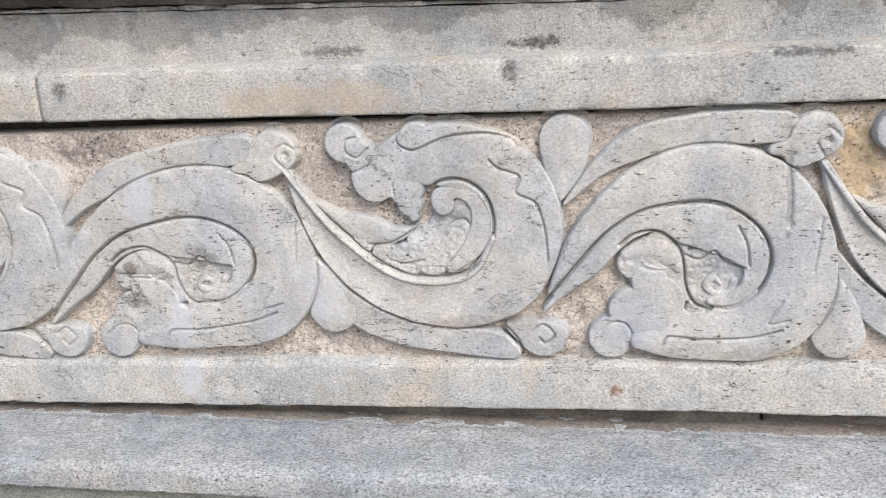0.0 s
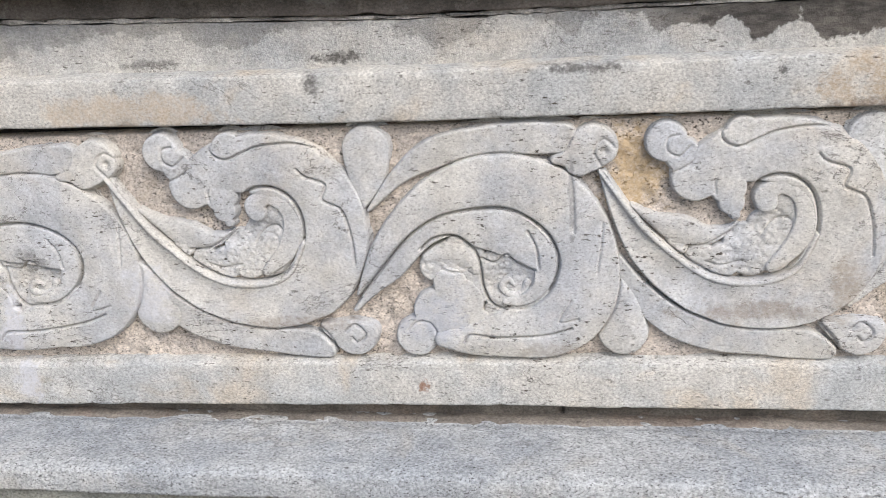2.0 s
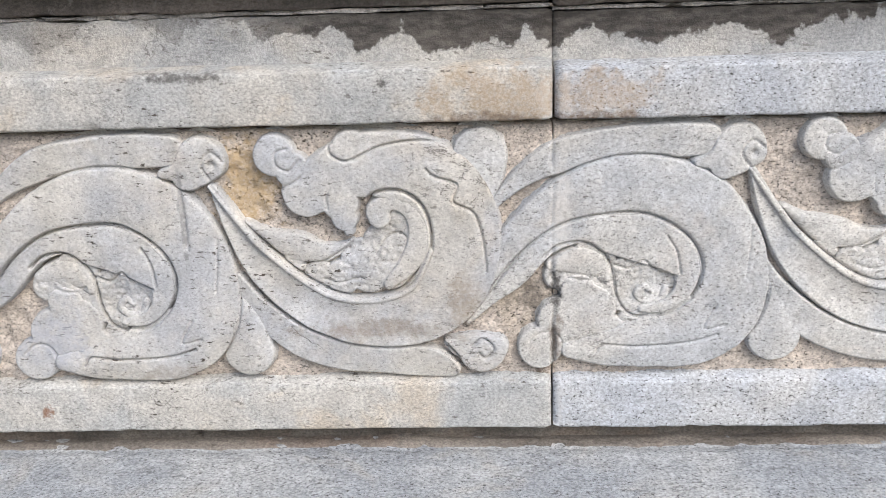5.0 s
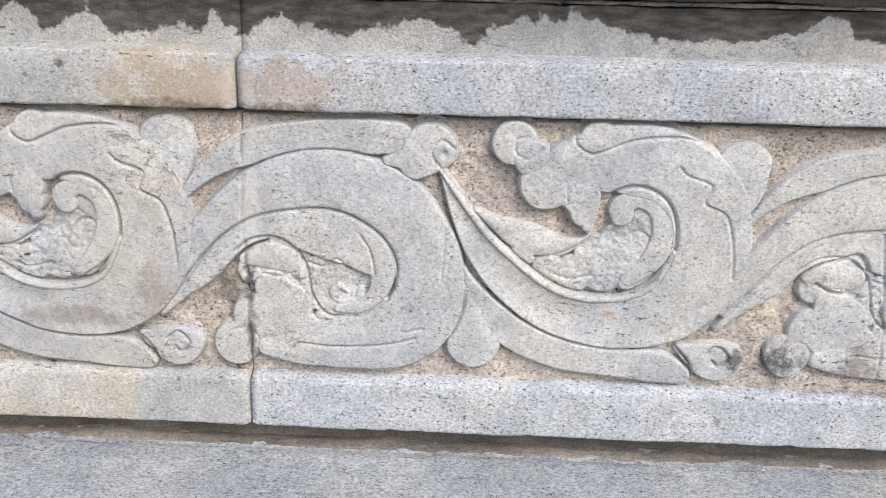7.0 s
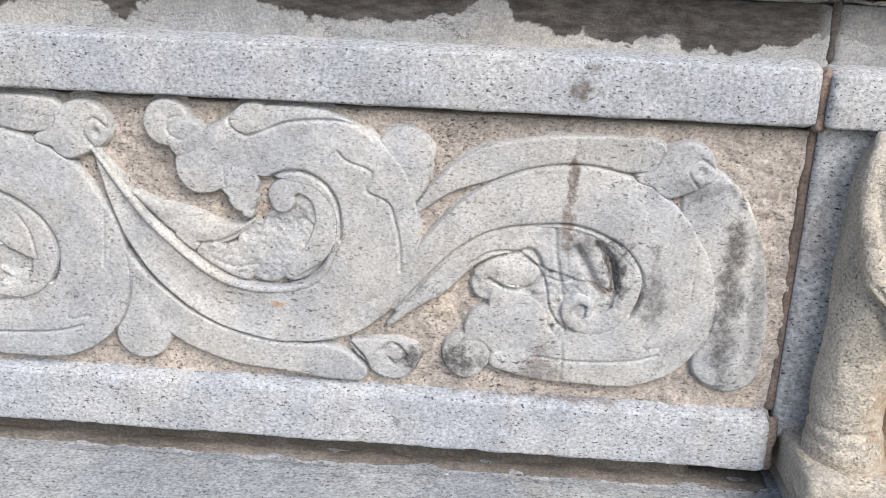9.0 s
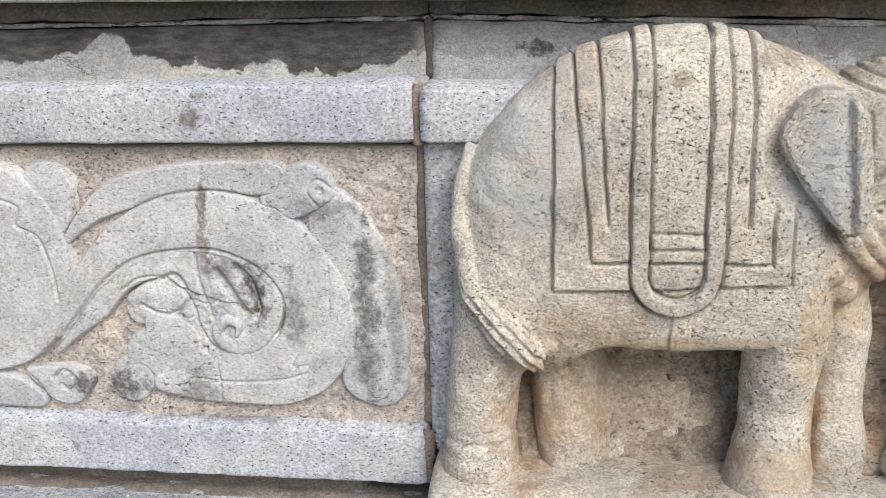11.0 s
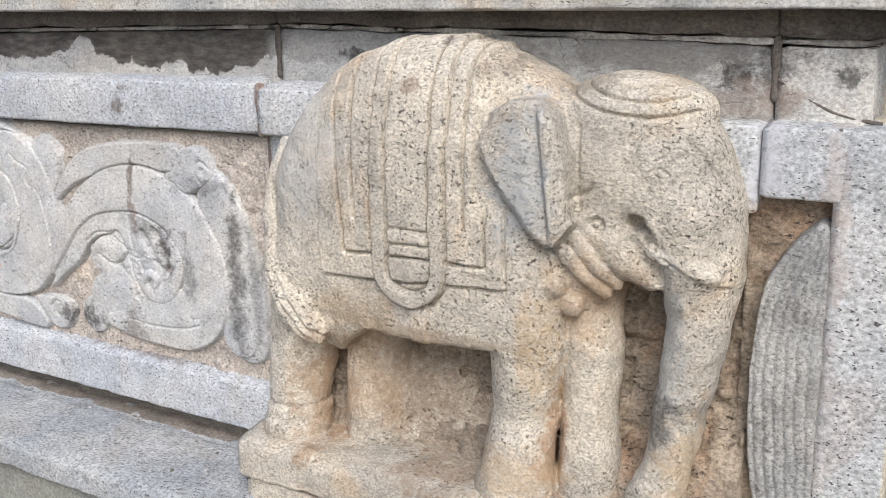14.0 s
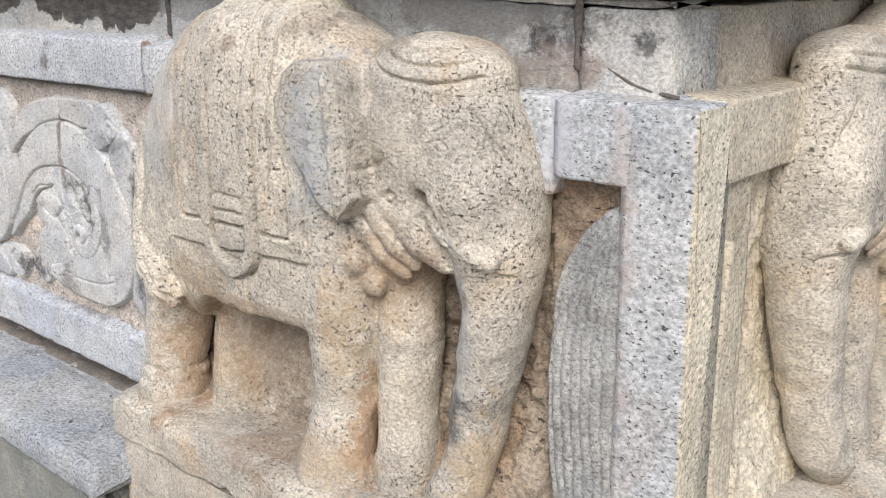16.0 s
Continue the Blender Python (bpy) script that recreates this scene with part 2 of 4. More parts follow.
STATUE = stone("cream_statue_granite", (0.67, 0.61, 0.51), (0.49, 0.455, 0.395), ochre=(0.55, 0.4, 0.25), contrast=0.3, hairs=0.2, patch=0.55, fleck=0.55, pits=0.9, dash=0.9, grain=290, shift=29, bump=1.0, pit_scale=230.0, depth=0.0034,
               # The pale spot at 1.9, 1.06 paints light onto the rump.
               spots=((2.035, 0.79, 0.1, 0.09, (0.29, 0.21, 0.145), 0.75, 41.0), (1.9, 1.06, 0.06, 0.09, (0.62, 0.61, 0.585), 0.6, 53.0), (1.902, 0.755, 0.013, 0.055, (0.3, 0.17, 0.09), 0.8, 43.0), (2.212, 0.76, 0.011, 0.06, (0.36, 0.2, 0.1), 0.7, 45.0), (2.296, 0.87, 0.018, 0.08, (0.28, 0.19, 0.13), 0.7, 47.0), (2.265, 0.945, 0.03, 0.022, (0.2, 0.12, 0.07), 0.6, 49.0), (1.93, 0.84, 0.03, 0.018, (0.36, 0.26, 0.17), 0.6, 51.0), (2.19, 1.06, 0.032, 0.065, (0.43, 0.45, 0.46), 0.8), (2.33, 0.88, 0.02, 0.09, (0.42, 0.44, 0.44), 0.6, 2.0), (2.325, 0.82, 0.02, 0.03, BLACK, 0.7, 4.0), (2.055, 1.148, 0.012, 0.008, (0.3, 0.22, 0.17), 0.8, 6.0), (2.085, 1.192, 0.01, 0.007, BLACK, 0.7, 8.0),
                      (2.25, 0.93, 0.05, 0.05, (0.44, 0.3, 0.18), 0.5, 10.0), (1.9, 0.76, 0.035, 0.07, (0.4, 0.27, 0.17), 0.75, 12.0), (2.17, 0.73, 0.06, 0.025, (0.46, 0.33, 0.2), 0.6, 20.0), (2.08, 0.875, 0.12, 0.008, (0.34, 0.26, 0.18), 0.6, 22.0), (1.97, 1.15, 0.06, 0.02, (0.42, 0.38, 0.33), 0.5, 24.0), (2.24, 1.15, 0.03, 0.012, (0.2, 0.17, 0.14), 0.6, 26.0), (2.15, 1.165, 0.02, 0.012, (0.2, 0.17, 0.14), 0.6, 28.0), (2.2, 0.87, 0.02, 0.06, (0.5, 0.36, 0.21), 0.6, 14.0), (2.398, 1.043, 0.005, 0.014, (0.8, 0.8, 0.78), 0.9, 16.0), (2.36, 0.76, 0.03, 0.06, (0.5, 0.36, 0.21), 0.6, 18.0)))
PANEL_STONE = stone("brown_stained_panel_stone", (0.39, 0.325, 0.25), (0.26, 0.215, 0.17), ochre=(0.33, 0.2, 0.12), patch=0.7, fleck=0.6, pits=1.0, shift=33, bump=1.0, crust=0.25)
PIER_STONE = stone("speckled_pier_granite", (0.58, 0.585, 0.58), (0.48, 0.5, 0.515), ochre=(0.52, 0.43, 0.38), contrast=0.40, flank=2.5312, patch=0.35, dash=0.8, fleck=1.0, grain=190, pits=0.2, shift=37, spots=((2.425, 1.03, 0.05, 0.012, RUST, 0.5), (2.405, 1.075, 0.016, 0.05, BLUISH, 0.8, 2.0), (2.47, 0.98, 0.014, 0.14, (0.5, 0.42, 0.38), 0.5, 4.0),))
# Pier granite again, with the side face's warm light put into its colour.
PIER_WARM_LIT = stone("warm_lit_pier_granite", (0.66, 0.6, 0.48), (0.6, 0.535, 0.42), ochre=(0.6, 0.46, 0.27), contrast=0.30, hairs=0.20, patch=0.4, dash=0.8, fleck=0.7, grain=190, pits=0.4, shift=41)
TASSEL_STONE = stone("dark_grey_tassel_stone", (0.46, 0.455, 0.43), (0.31, 0.315, 0.31), ochre=(0.38, 0.32, 0.28), patch=0.2, fleck=0.7, shift=43, crust=0.25)
MORTAR = stone("crumbling_joint_mortar", (0.33, 0.26, 0.22), (0.16, 0.13, 0.11), ochre=(0.36, 0.23, 0.17), patch=0.5, fleck=0.3, bump=1.0, shift=47)
PALE_MORTAR = stone("pale_repair_mortar", (0.64, 0.63, 0.61), (0.52, 0.51, 0.5), ochre=(0.5, 0.45, 0.4), patch=0.1, fleck=0.2, bump=1.0, shift=51)
DIRT = stone("packed_grey_brown_dirt", (0.27, 0.24, 0.21), (0.18, 0.16, 0.14), ochre=(0.28, 0.2, 0.16), patch=0.3, fleck=0.4, bump=1.0, shift=57)
GREY_MORTAR = stone("grey_bed_joint_mortar", (0.58, 0.555, 0.52), (0.24, 0.23, 0.215), ochre=(0.3, 0.26, 0.22), patch=0.4, fleck=0.3, bump=1.0, shift=59)
WALL_PATCHED = stone("black_and_white_patched_wall_stone", (0.68, 0.665, 0.62), (0.52, 0.515, 0.5), ochre=(0.54, 0.45, 0.36), patch=0.45, fleck=0.3, pits=1.0, shift=63, crust=0.4, lichen=0.7, hairs=0.8, bump=0.8,
                     spots=((1.909, 1.173, 0.018, 0.009, BLACK, 0.9, 4.0), (2.365, 1.155, 0.017, 0.016, BLACK, 0.95, 6.0), (2.4, 1.165, 0.012, 0.03, BLACK, 0.7, 8.0), (2.28, 1.175, 0.1, 0.02, (0.2, 0.19, 0.18), 0.6, 10.0), (2.47, 1.155, 0.012, 0.008, BLACK, 0.8, 12.0), (2.35, 1.13, 0.1, 0.016, (0.3, 0.22, 0.17), 0.6, 14.0)))
RISER_STONE = stone("dull_greenish_riser_stone", (0.36, 0.36, 0.32), (0.27, 0.275, 0.255), ochre=(0.3, 0.27, 0.2), patch=0.4, fleck=0.6, shift=67, crust=0.2)
# Wall stone of the side return: warm light in the base tones, real crust over.
WALL_WARM_LIT = stone("warm_lit_wall_stone", (0.64, 0.58, 0.47), (0.5, 0.45, 0.38), ochre=(0.54, 0.42, 0.28), patch=0.5, fleck=0.4, pits=1.0, shift=73, crust=0.45, lichen=0.4, hairs=0.8, bump=0.8)
SOIL = stone("dry_ground_soil", (0.15, 0.13, 0.105), (0.11, 0.095, 0.08), patch=0.3, fleck=0.3, grain=120, shift=53)


# ---- helpers for stone shapes ----
def hashed(*ij):
    h = np.zeros_like(ij[0], dtype=np.uint32)
    for k, a in zip((374761393, 668265263, 2147483647, 1274126177), ij):
        h = (h + a.astype(np.uint32) * np.uint32(k)) & np.uint32(0xFFFFFFFF)
    h = (h ^ (h >> np.uint32(13))) * np.uint32(1274126177)
    h = h ^ (h >> np.uint32(16))
    return (h & np.uint32(0xFFFF)).astype(np.float32) / 65535.0


def value_noise(coords, freq, seed=0):
    """Smooth noise in -1..1 over arrays of two or three coordinates."""
    cells, fracs = [], []
    for c in coords:
        c = np.asarray(c, dtype=np.float32) * freq + 1000.0
        i = np.floor(c)
        f = c - i
        cells.append(i.astype(np.int64))
        fracs.append(f * f * (3 - 2 * f))
    out = np.zeros_like(fracs[0])
    for corner in range(2 ** len(coords)):
        w, ij = 1.0, []
        for a in range(len(coords)):
            bit = (corner >> a) & 1
            w = w * (fracs[a] if bit else 1 - fracs[a])
            ij.append(cells[a] + bit)
        out += w * hashed(*ij, np.full_like(ij[0], seed + 1))
    return out * 2 - 1


def rough(coords, freq, octaves=3, seed=0):
    return sum(value_noise(coords, freq * 2 ** k, seed + k) * 0.5 ** k for k in range(octaves))


def link_mesh(name, verts, faces, material, parent=None, label="", flip=None, smooth=True):
    """One mesh object from arrays of points and quads. flip: a mirror that maps the points round the corner."""
    verts = np.asarray(verts, dtype=np.float64)
    faces = np.asarray(faces)
    if flip:
        verts = flip(verts)
        faces = faces[:, ::-1]
    me = bpy.data.meshes.new(name)
    me.from_pydata(verts.tolist(), [], faces.tolist())
    me.materials.append(material)
    if smooth:
        me.polygons.foreach_set("use_smooth", np.ones(len(me.polygons), dtype=bool))
    me.update()
    ob = new(name, me)
    if parent:
        ob.parent = parent
    if label:
        tagged(ob, label)
    return ob


def part(name, bm, material, parent=None, label=""):
    me = bpy.data.meshes.new(name)
    bm.to_mesh(me)
    bm.free()
    me.materials.append(material)
    ob = new(name, me)
    if parent:
        ob.parent = parent
    if label:
        tagged(ob, label)
    return ob


def thing(name, label, category, kind="", group=""):
    return tagged(new(name), label, category, group, kind)


CORNER = 2.539


def round_corner(v):
    """Mirror across the diagonal of the corner: the front face becomes the side face."""
    return np.stack([CORNER - v[:, 1], CORNER - v[:, 0], v[:, 2]], axis=1)


def block(name, prof, x0, x1, material, parent, step=0.008, amp=0.0012, chip=0.005, slope=0.0, seed=0, flip=None, label="", bevel=0.004, west=False):
    """A stone with the cross section prof (y, z corners, anticlockwise seen from +x), from x0 to x1: rounded, uneven, chipped along its edges."""
    pts, near = [], []
    n = len(prof)
    for k in range(n):
        a, b = np.array(prof[k]), np.array(prof[(k + 1) % n])
        length = np.linalg.norm(b - a)
        s = [0.0, bevel] + list(np.linspace(bevel, length - bevel, max(2, int(length / step)))[1:-1]) + [length - bevel]
        for d in s:
            pts.append(a + (b - a) * d / length)
            near.append(min(d, length - d))
    pts, near = np.array(pts), np.array(near)
    centre = pts.mean(axis=0)
    prev, nxt = np.roll(pts, 1, axis=0), np.roll(pts, -1, axis=0)
    tang = nxt - prev
    tang /= np.linalg.norm(tang, axis=1)[:, None] + 1e-9
    normal = np.stack([tang[:, 1], -tang[:, 0]], axis=1)
    xs = np.linspace(x0, x1, max(2, int((x1 - x0) / step) + 1))
    X = np.repeat(xs[:, None], len(pts), 1)
    Y, Z = np.repeat(pts[None, :, 0], len(xs), 0), np.repeat(pts[None, :, 1], len(xs), 0)
    off = amp * rough((X, Y + 3.1, Z), 22, 3, seed)
    edge = np.exp(-(near / 0.006) ** 2)[None, :]
    bite = np.clip(rough((X, Y, Z), 55, 3, seed + 9) - 0.35, 0, 1)
    off = off - edge * (0.0016 + chip * bite)
    end = np.minimum(X - x0, x1 - X)
    off = off - 0.003 * np.exp(-(end / 0.003) ** 2)
    Y, Z = Y + normal[None, :, 0] * off, Z + normal[None, :, 1] * off + slope * (np.minimum(X, 0.0) if west else X)
    m, k = len(xs), len(pts)
    verts = np.stack([X, Y, Z], axis=-1).reshape(-1, 3)
    i, j = np.meshgrid(np.arange(m - 1), np.arange(k), indexing="ij")
    jn = (j + 1) % k
    faces = np.stack([i * k + j, i * k + jn, (i + 1) * k + jn, (i + 1) * k + j], axis=-1).reshape(-1, 4)
    caps = []
    for row, turn in ((0, 1), (m - 1, -1)):
        c = len(verts)
        verts = np.vstack([verts, [[xs[row], centre[0], centre[1] + slope * (min(xs[row], 0.0) if west else xs[row])]]])
        ring = row * k + np.arange(k)
        tri = np.stack([np.full(k, c), np.roll(ring, -1), ring, ring], axis=1)
        caps += [list(dict.fromkeys(q)) for q in (tri if turn > 0 else tri[:, [0, 2, 1, 1]]).tolist()]
    allf = faces.tolist() + caps
    me_verts = flip(verts) if flip else verts
    if flip:
        allf = [f[::-1] for f in allf]
    me = bpy.data.meshes.new(name)
    me.from_pydata(me_verts.tolist(), [], allf)
    me.materials.append(material)
    me.polygons.foreach_set("use_smooth", np.ones(len(me.polygons), dtype=bool))
    me.update()
    ob = new(name, me)
    if parent:
        ob.parent = parent
    if label:
        tagged(ob, label)
    return ob


def rect(y0, y1, z0, z1):
    """Cross section of a squared stone: front y0, back y1."""
    return [(y0, z1), (y0, z0), (y1, z0), (y1, z1)]


FIELD = 0.022
JOINTS = ((0.703, 0.003, 0.013), (1.516, 0.0018, 0.0025))


def spline(points, steps=7):
    """Catmull-Rom curve through control points of any dimension."""
    p = np.array(points, dtype=float)
    p = np.vstack([2 * p[0] - p[1], p, 2 * p[-1] - p[-2]])
    out = []
    for a, b, c, d in zip(p, p[1:], p[2:], p[3:]):
        for t in np.linspace(0, 1, steps, endpoint=False):
            out.append(0.5 * (2 * b + (c - a) * t + (2 * a - 5 * b + 4 * c - d) * t ** 2 + (3 * b - a - 3 * c + d) * t ** 3))
    return np.array(out + [p[-2]])


def across(X, Z, curve):
    """For each place the distance from the curve as a share of its half width, with the side as sign, and the way along it."""
    best, side, along, wide = np.full(X.shape, 9.0), np.ones(X.shape), np.zeros(X.shape), np.full(X.shape, 0.01)
    for k, (a, b) in enumerate(zip(curve, curve[1:])):
        d = b - a
        l2 = d[0] ** 2 + d[1] ** 2 + 1e-12
        t = np.clip(((X - a[0]) * d[0] + (Z - a[1]) * d[1]) / l2, 0, 1)
        dx, dz = X - a[0] - t * d[0], Z - a[1] - t * d[1]
        u = np.hypot(dx, dz) / np.maximum(a[2] + t * d[2], 0.0015)
        near = u < best
        best = np.where(near, u, best)
        wide = np.where(near, np.maximum(a[2] + t * d[2], 0.0015), wide)
        side = np.where(near, np.sign(d[0] * dz - d[1] * dx), side)
        along = np.where(near, (k + t) / (len(curve) - 1), along)
    return best, side, along, wide


def edge_of(points, side, width=0.002, a=0.0, b=1.0, extra=0.0):
    """A fine line that follows one edge of a swollen stroke, for an incised groove."""
    c = spline(points)
    d = np.gradient(c[:, :2], axis=0)
    d /= np.linalg.norm(d, axis=1)[:, None] + 1e-9
    e = c[:, :2] + side * np.stack([-d[:, 1], d[:, 0]], axis=1) * (c[:, 2:] + extra)
    n = len(e)
    e = e[int(a * n):int(b * n):5]
    return [(x, z, width) for x, z in e]


def relief(name, strokes, height, parent, material, style="round", base=FIELD, res=0.0014, seed=0, holes=(), lines=(), flip=None, label="", joints=True, grit=0.0003):
    """A carved form standing out of the ground: swollen strokes (x, z, half width) with worn, uneven edges."""
    curves = [spline(s) if len(s) > 1 else np.array([s[0], (s[0][0] + 1e-4, *s[0][1:])]) for s in strokes]
    pts = np.vstack(curves)
    lo, hi = (pts[:, :2] - pts[:, 2:] * 1.25).min(0), (pts[:, :2] + pts[:, 2:] * 1.25).max(0)
    xs, zs = np.arange(lo[0], hi[0], res), np.arange(lo[1], hi[1], res)
    X, Z = np.meshgrid(xs, zs, indexing="ij")
    wob = 0.022 * rough((X, Z), 45, 3, seed)
    h = np.full(X.shape, -1.0)
    near = np.full(X.shape, 9.0)
    for c in curves:
        u, side, along, wide = across(X, Z, c)
        u = u * (1 + wob)
        uu = np.clip(u, 0, 1)
        lip = np.clip((1 - uu) * wide / (0.0034 if style in ("scroll", "hang") else 0.0032), 0, 1)
        lip = (1 - (1 - lip) ** 2) ** 0.5
        s = side * u
        dome = 1 - uu ** 2
        if style == "round":
            p = lip * (0.78 + 0.22 * dome)
        elif style == "lobe":
            p = lip * (0.93 + 0.07 * dome)
        elif style == "scroll":
            p = lip * (0.84 + 0.16 * dome)
        elif style == "hang":
            k = np.clip((along - 0.3) / 0.2, 0, 1)
            p = lip * ((0.98 - 0.24 * dome) * (1 - k) + (0.86 + 0.14 * dome) * k)
        elif style == "flat":
            p = lip * (0.8 + 0.2 * np.clip(0.5 + 0.55 * s, 0, 1))
        else:
            p = lip * (0.8 + 0.1 * dome + 0.1 * np.abs(np.cos((s * (0.75 + 0.25 * np.clip(along * 4, 0, 1)) + 0.16 * value_noise((X * 0, Z), 9, seed) + 0.05 * value_noise((X, Z), 60, seed)) * np.pi * 3.4)) ** 0.4)
        hh = np.where(u < 1, p, -2.5 * (u - 1)) * height
        h = np.maximum(h, hh)
        near = np.minimum(near, u)
    for x, z, r, d in holes:
        h = h - d * np.exp(-(np.hypot(X - x, Z - z) / r) ** 2)
    for pts2, d in lines:
        u, _, _, _ = across(X, Z, spline(pts2, 5))
        h = h - d * np.exp(-u ** 2 * 1.2) * (h > 0)
    h = h + np.where(near < 1, 0.001 * rough((X, Z), 16, 3, seed + 4) + grit * rough((X, Z), 190, 2, seed + 6), 0)
    if joints:
        for x, w, d in JOINTS:
            h = h - d * np.exp(-((X - x - 0.002 * value_noise((X * 0, Z), 40, 5)) / w) ** 2) * (near < 1.0) * np.clip(0.6 + 0.7 * value_noise((X * 0, Z), 26, 7), 0.12, 1.2) * np.where(Z < 0.87, 1.0, 0.3)
    keep = near < 1.0 + 0.006 / max(0.012, float(np.median(pts[:, 2])))
    cell = keep[:-1, :-1] & keep[1:, :-1] & keep[:-1, 1:] & keep[1:, 1:]
    idx = np.arange(X.size).reshape(X.shape)
    q = np.stack([idx[:-1, :-1], idx[1:, :-1], idx[1:, 1:], idx[:-1, 1:]], axis=-1)[cell]
    used, inv = np.unique(q, return_inverse=True)
    V = np.stack([X, base - np.maximum(h, -0.006), Z], axis=-1).reshape(-1, 3)[used]
    return link_mesh(name, V, inv.reshape(-1, 4), material, parent, label, flip)


# ---- setting ----
def plain_box(name, x0, x1, y0, y1, z0, z1, material, parent=None, label=""):
    bm = bmesh.new()
    bmesh.ops.create_cube(bm, size=1.0)
    for v in bm.verts:
        v.co = Vector((x0 + (v.co.x + 0.5) * (x1 - x0), y0 + (v.co.y + 0.5) * (y1 - y0), z0 + (v.co.z + 0.5) * (z1 - z0)))
    bmesh.ops.bevel(bm, geom=bm.edges[:], offset=0.003, segments=2, affect="EDGES")
    return part(name, bm, material, parent, label)


LEFT, JOINT, END, EDGE = -1.9, 0.703, 1.776, 2.533

bm = bmesh.new()
bmesh.ops.create_grid(bm, x_segments=60, y_segments=60, size=300)
ground = tagged(part("ground", bm, SOIL), "dry pale brown earth ground around the stone base", "ground", kind="structure")
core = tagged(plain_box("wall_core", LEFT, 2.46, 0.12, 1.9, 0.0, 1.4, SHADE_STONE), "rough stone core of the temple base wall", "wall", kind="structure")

# wall above the frieze
wall = thing("wall_upper", "grey stone wall course above the frieze with black run-off streaks", "wall", "structure")
COURSE = ((LEFT, JOINT, 1.2085, -0.036), (JOINT + 0.0008, 1.786, 1.2045, 0.0), (1.789, 2.4015, 1.2666, -0.034), (2.4045, 2.49, 1.2666, -0.034))
for k, (a, b, top, fall) in enumerate(COURSE):
    block("stone_block", rect(0.036, 0.12, 1.1 - (0 if k == 0 else fall * b), top), a, b, WALL_SOOT if a < 1.79 else WALL_PATCHED, wall, slope=fall, west=k == 0, seed=20 + k, amp=0.0016, chip=0.004)
block("stone_block", rect(0.05, 0.13, 1.06, 1.184), 1.5, 2.489, WALL_WARM_LIT, wall, seed=31, amp=0.002, flip=round_corner)
block("stone_block", rect(0.05, 0.13, 1.06, 1.184), 0.6, 1.497, WALL_WARM_LIT, wall, seed=32, amp=0.002, flip=round_corner)
dark = thing("wall_course", "near-black stone course under the cornice slab, stains and shade both in its colour", "wall", "structure")
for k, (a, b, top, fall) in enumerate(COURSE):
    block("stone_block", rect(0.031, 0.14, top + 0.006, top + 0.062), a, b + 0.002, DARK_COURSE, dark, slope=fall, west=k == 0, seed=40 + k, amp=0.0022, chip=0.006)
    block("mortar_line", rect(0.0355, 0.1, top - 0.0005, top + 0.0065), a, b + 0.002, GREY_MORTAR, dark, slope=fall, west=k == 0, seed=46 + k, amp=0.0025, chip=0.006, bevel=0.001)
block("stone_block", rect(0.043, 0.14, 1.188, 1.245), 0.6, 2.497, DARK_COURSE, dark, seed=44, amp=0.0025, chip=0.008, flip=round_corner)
slab = thing("cornice", "projecting pale stone cornice slab with a dark underside", "cornice", "structure")
for k, (a, b) in enumerate(((LEFT, 0.6), (0.604, 2.565))):
    block("stone_block", rect(-0.012, 1.9, 1.2565, 1.36), a, b, BAND_OLD, slab, step=0.016, slope=-0.0165, seed=50 + k)

# plain bands above and below the carving
band = thing("upper_band", "plain projecting granite band above the carved frieze, chipped along its lower arris", "stone band", "structure")
UB = [(0.0, 1.139), (0.0, 1.074), (0.012, 1.0715), (0.1, 1.0715), (0.1, 1.147), (0.037, 1.1465)]
block("stone_block", [(y, z + 0.003 if z > 1.1 else z) for y, z in UB], LEFT, -0.82, BAND_OLD, band, seed=60, chip=0.008, slope=-0.014, west=True)
block("stone_block", [(y, z + 0.003 if z > 1.1 else z) for y, z in UB], -0.818, JOINT - 0.0015, BAND_OLD, band, seed=61, chip=0.004, slope=-0.014, west=True)
block("stone_block", UB, JOINT + 0.002, END - 0.004, BAND_BLUE, band, seed=62, chip=0.0025)
block("stone_block", [(y - 0.006, z - 0.006 if z > 1.1 else z) for y, z in UB], END + 0.005, 1.93, BAND_BLUE, band, seed=63, chip=0.006)
low = thing("lower_band", "plain granite band below the carved frieze with worn edges", "stone band", "structure")
LB = [(0.0, 0.716), (0.0, 0.648), (0.1, 0.648), (0.1, 0.727), (FIELD - 0.004, 0.725)]
block("stone_block", LB, LEFT, JOINT - 0.0015, BAND_OLD, low, seed=64, chip=0.003, slope=0.014, west=True)
block("stone_block", LB, JOINT + 0.0015, END - 0.002, BAND_BLUE, low, seed=65, chip=0.0025)
recess = thing("recess_course", "recessed stone joint between frieze and bench, shade put into its dark colour", "stone course", "structure")
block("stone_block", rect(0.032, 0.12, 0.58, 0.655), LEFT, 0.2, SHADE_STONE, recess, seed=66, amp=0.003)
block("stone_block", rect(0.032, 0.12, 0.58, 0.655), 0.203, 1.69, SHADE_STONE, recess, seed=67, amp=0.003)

# bench below
dirt = thing('dirt_strip', 'strip of packed brown dirt along the back of the bench', 'dirt', 'structure')
block('packed_dirt', [(0.004, 0.6195), (0.002, 0.6), (0.08, 0.6), (0.08, 0.6225), (0.03, 0.6225)], LEFT, 1.79, DIRT, dirt, seed=69, amp=0.0025, chip=0.008)
bench = thing("bench", "long blue-grey granite bench ledge with a rough worn front edge", "stone bench", "structure")
BN = [(-0.149, 0.609), (-0.152, 0.575), (0.1, 0.575), (0.1, 0.6195), (0.0, 0.6185), (-0.135, 0.616)]
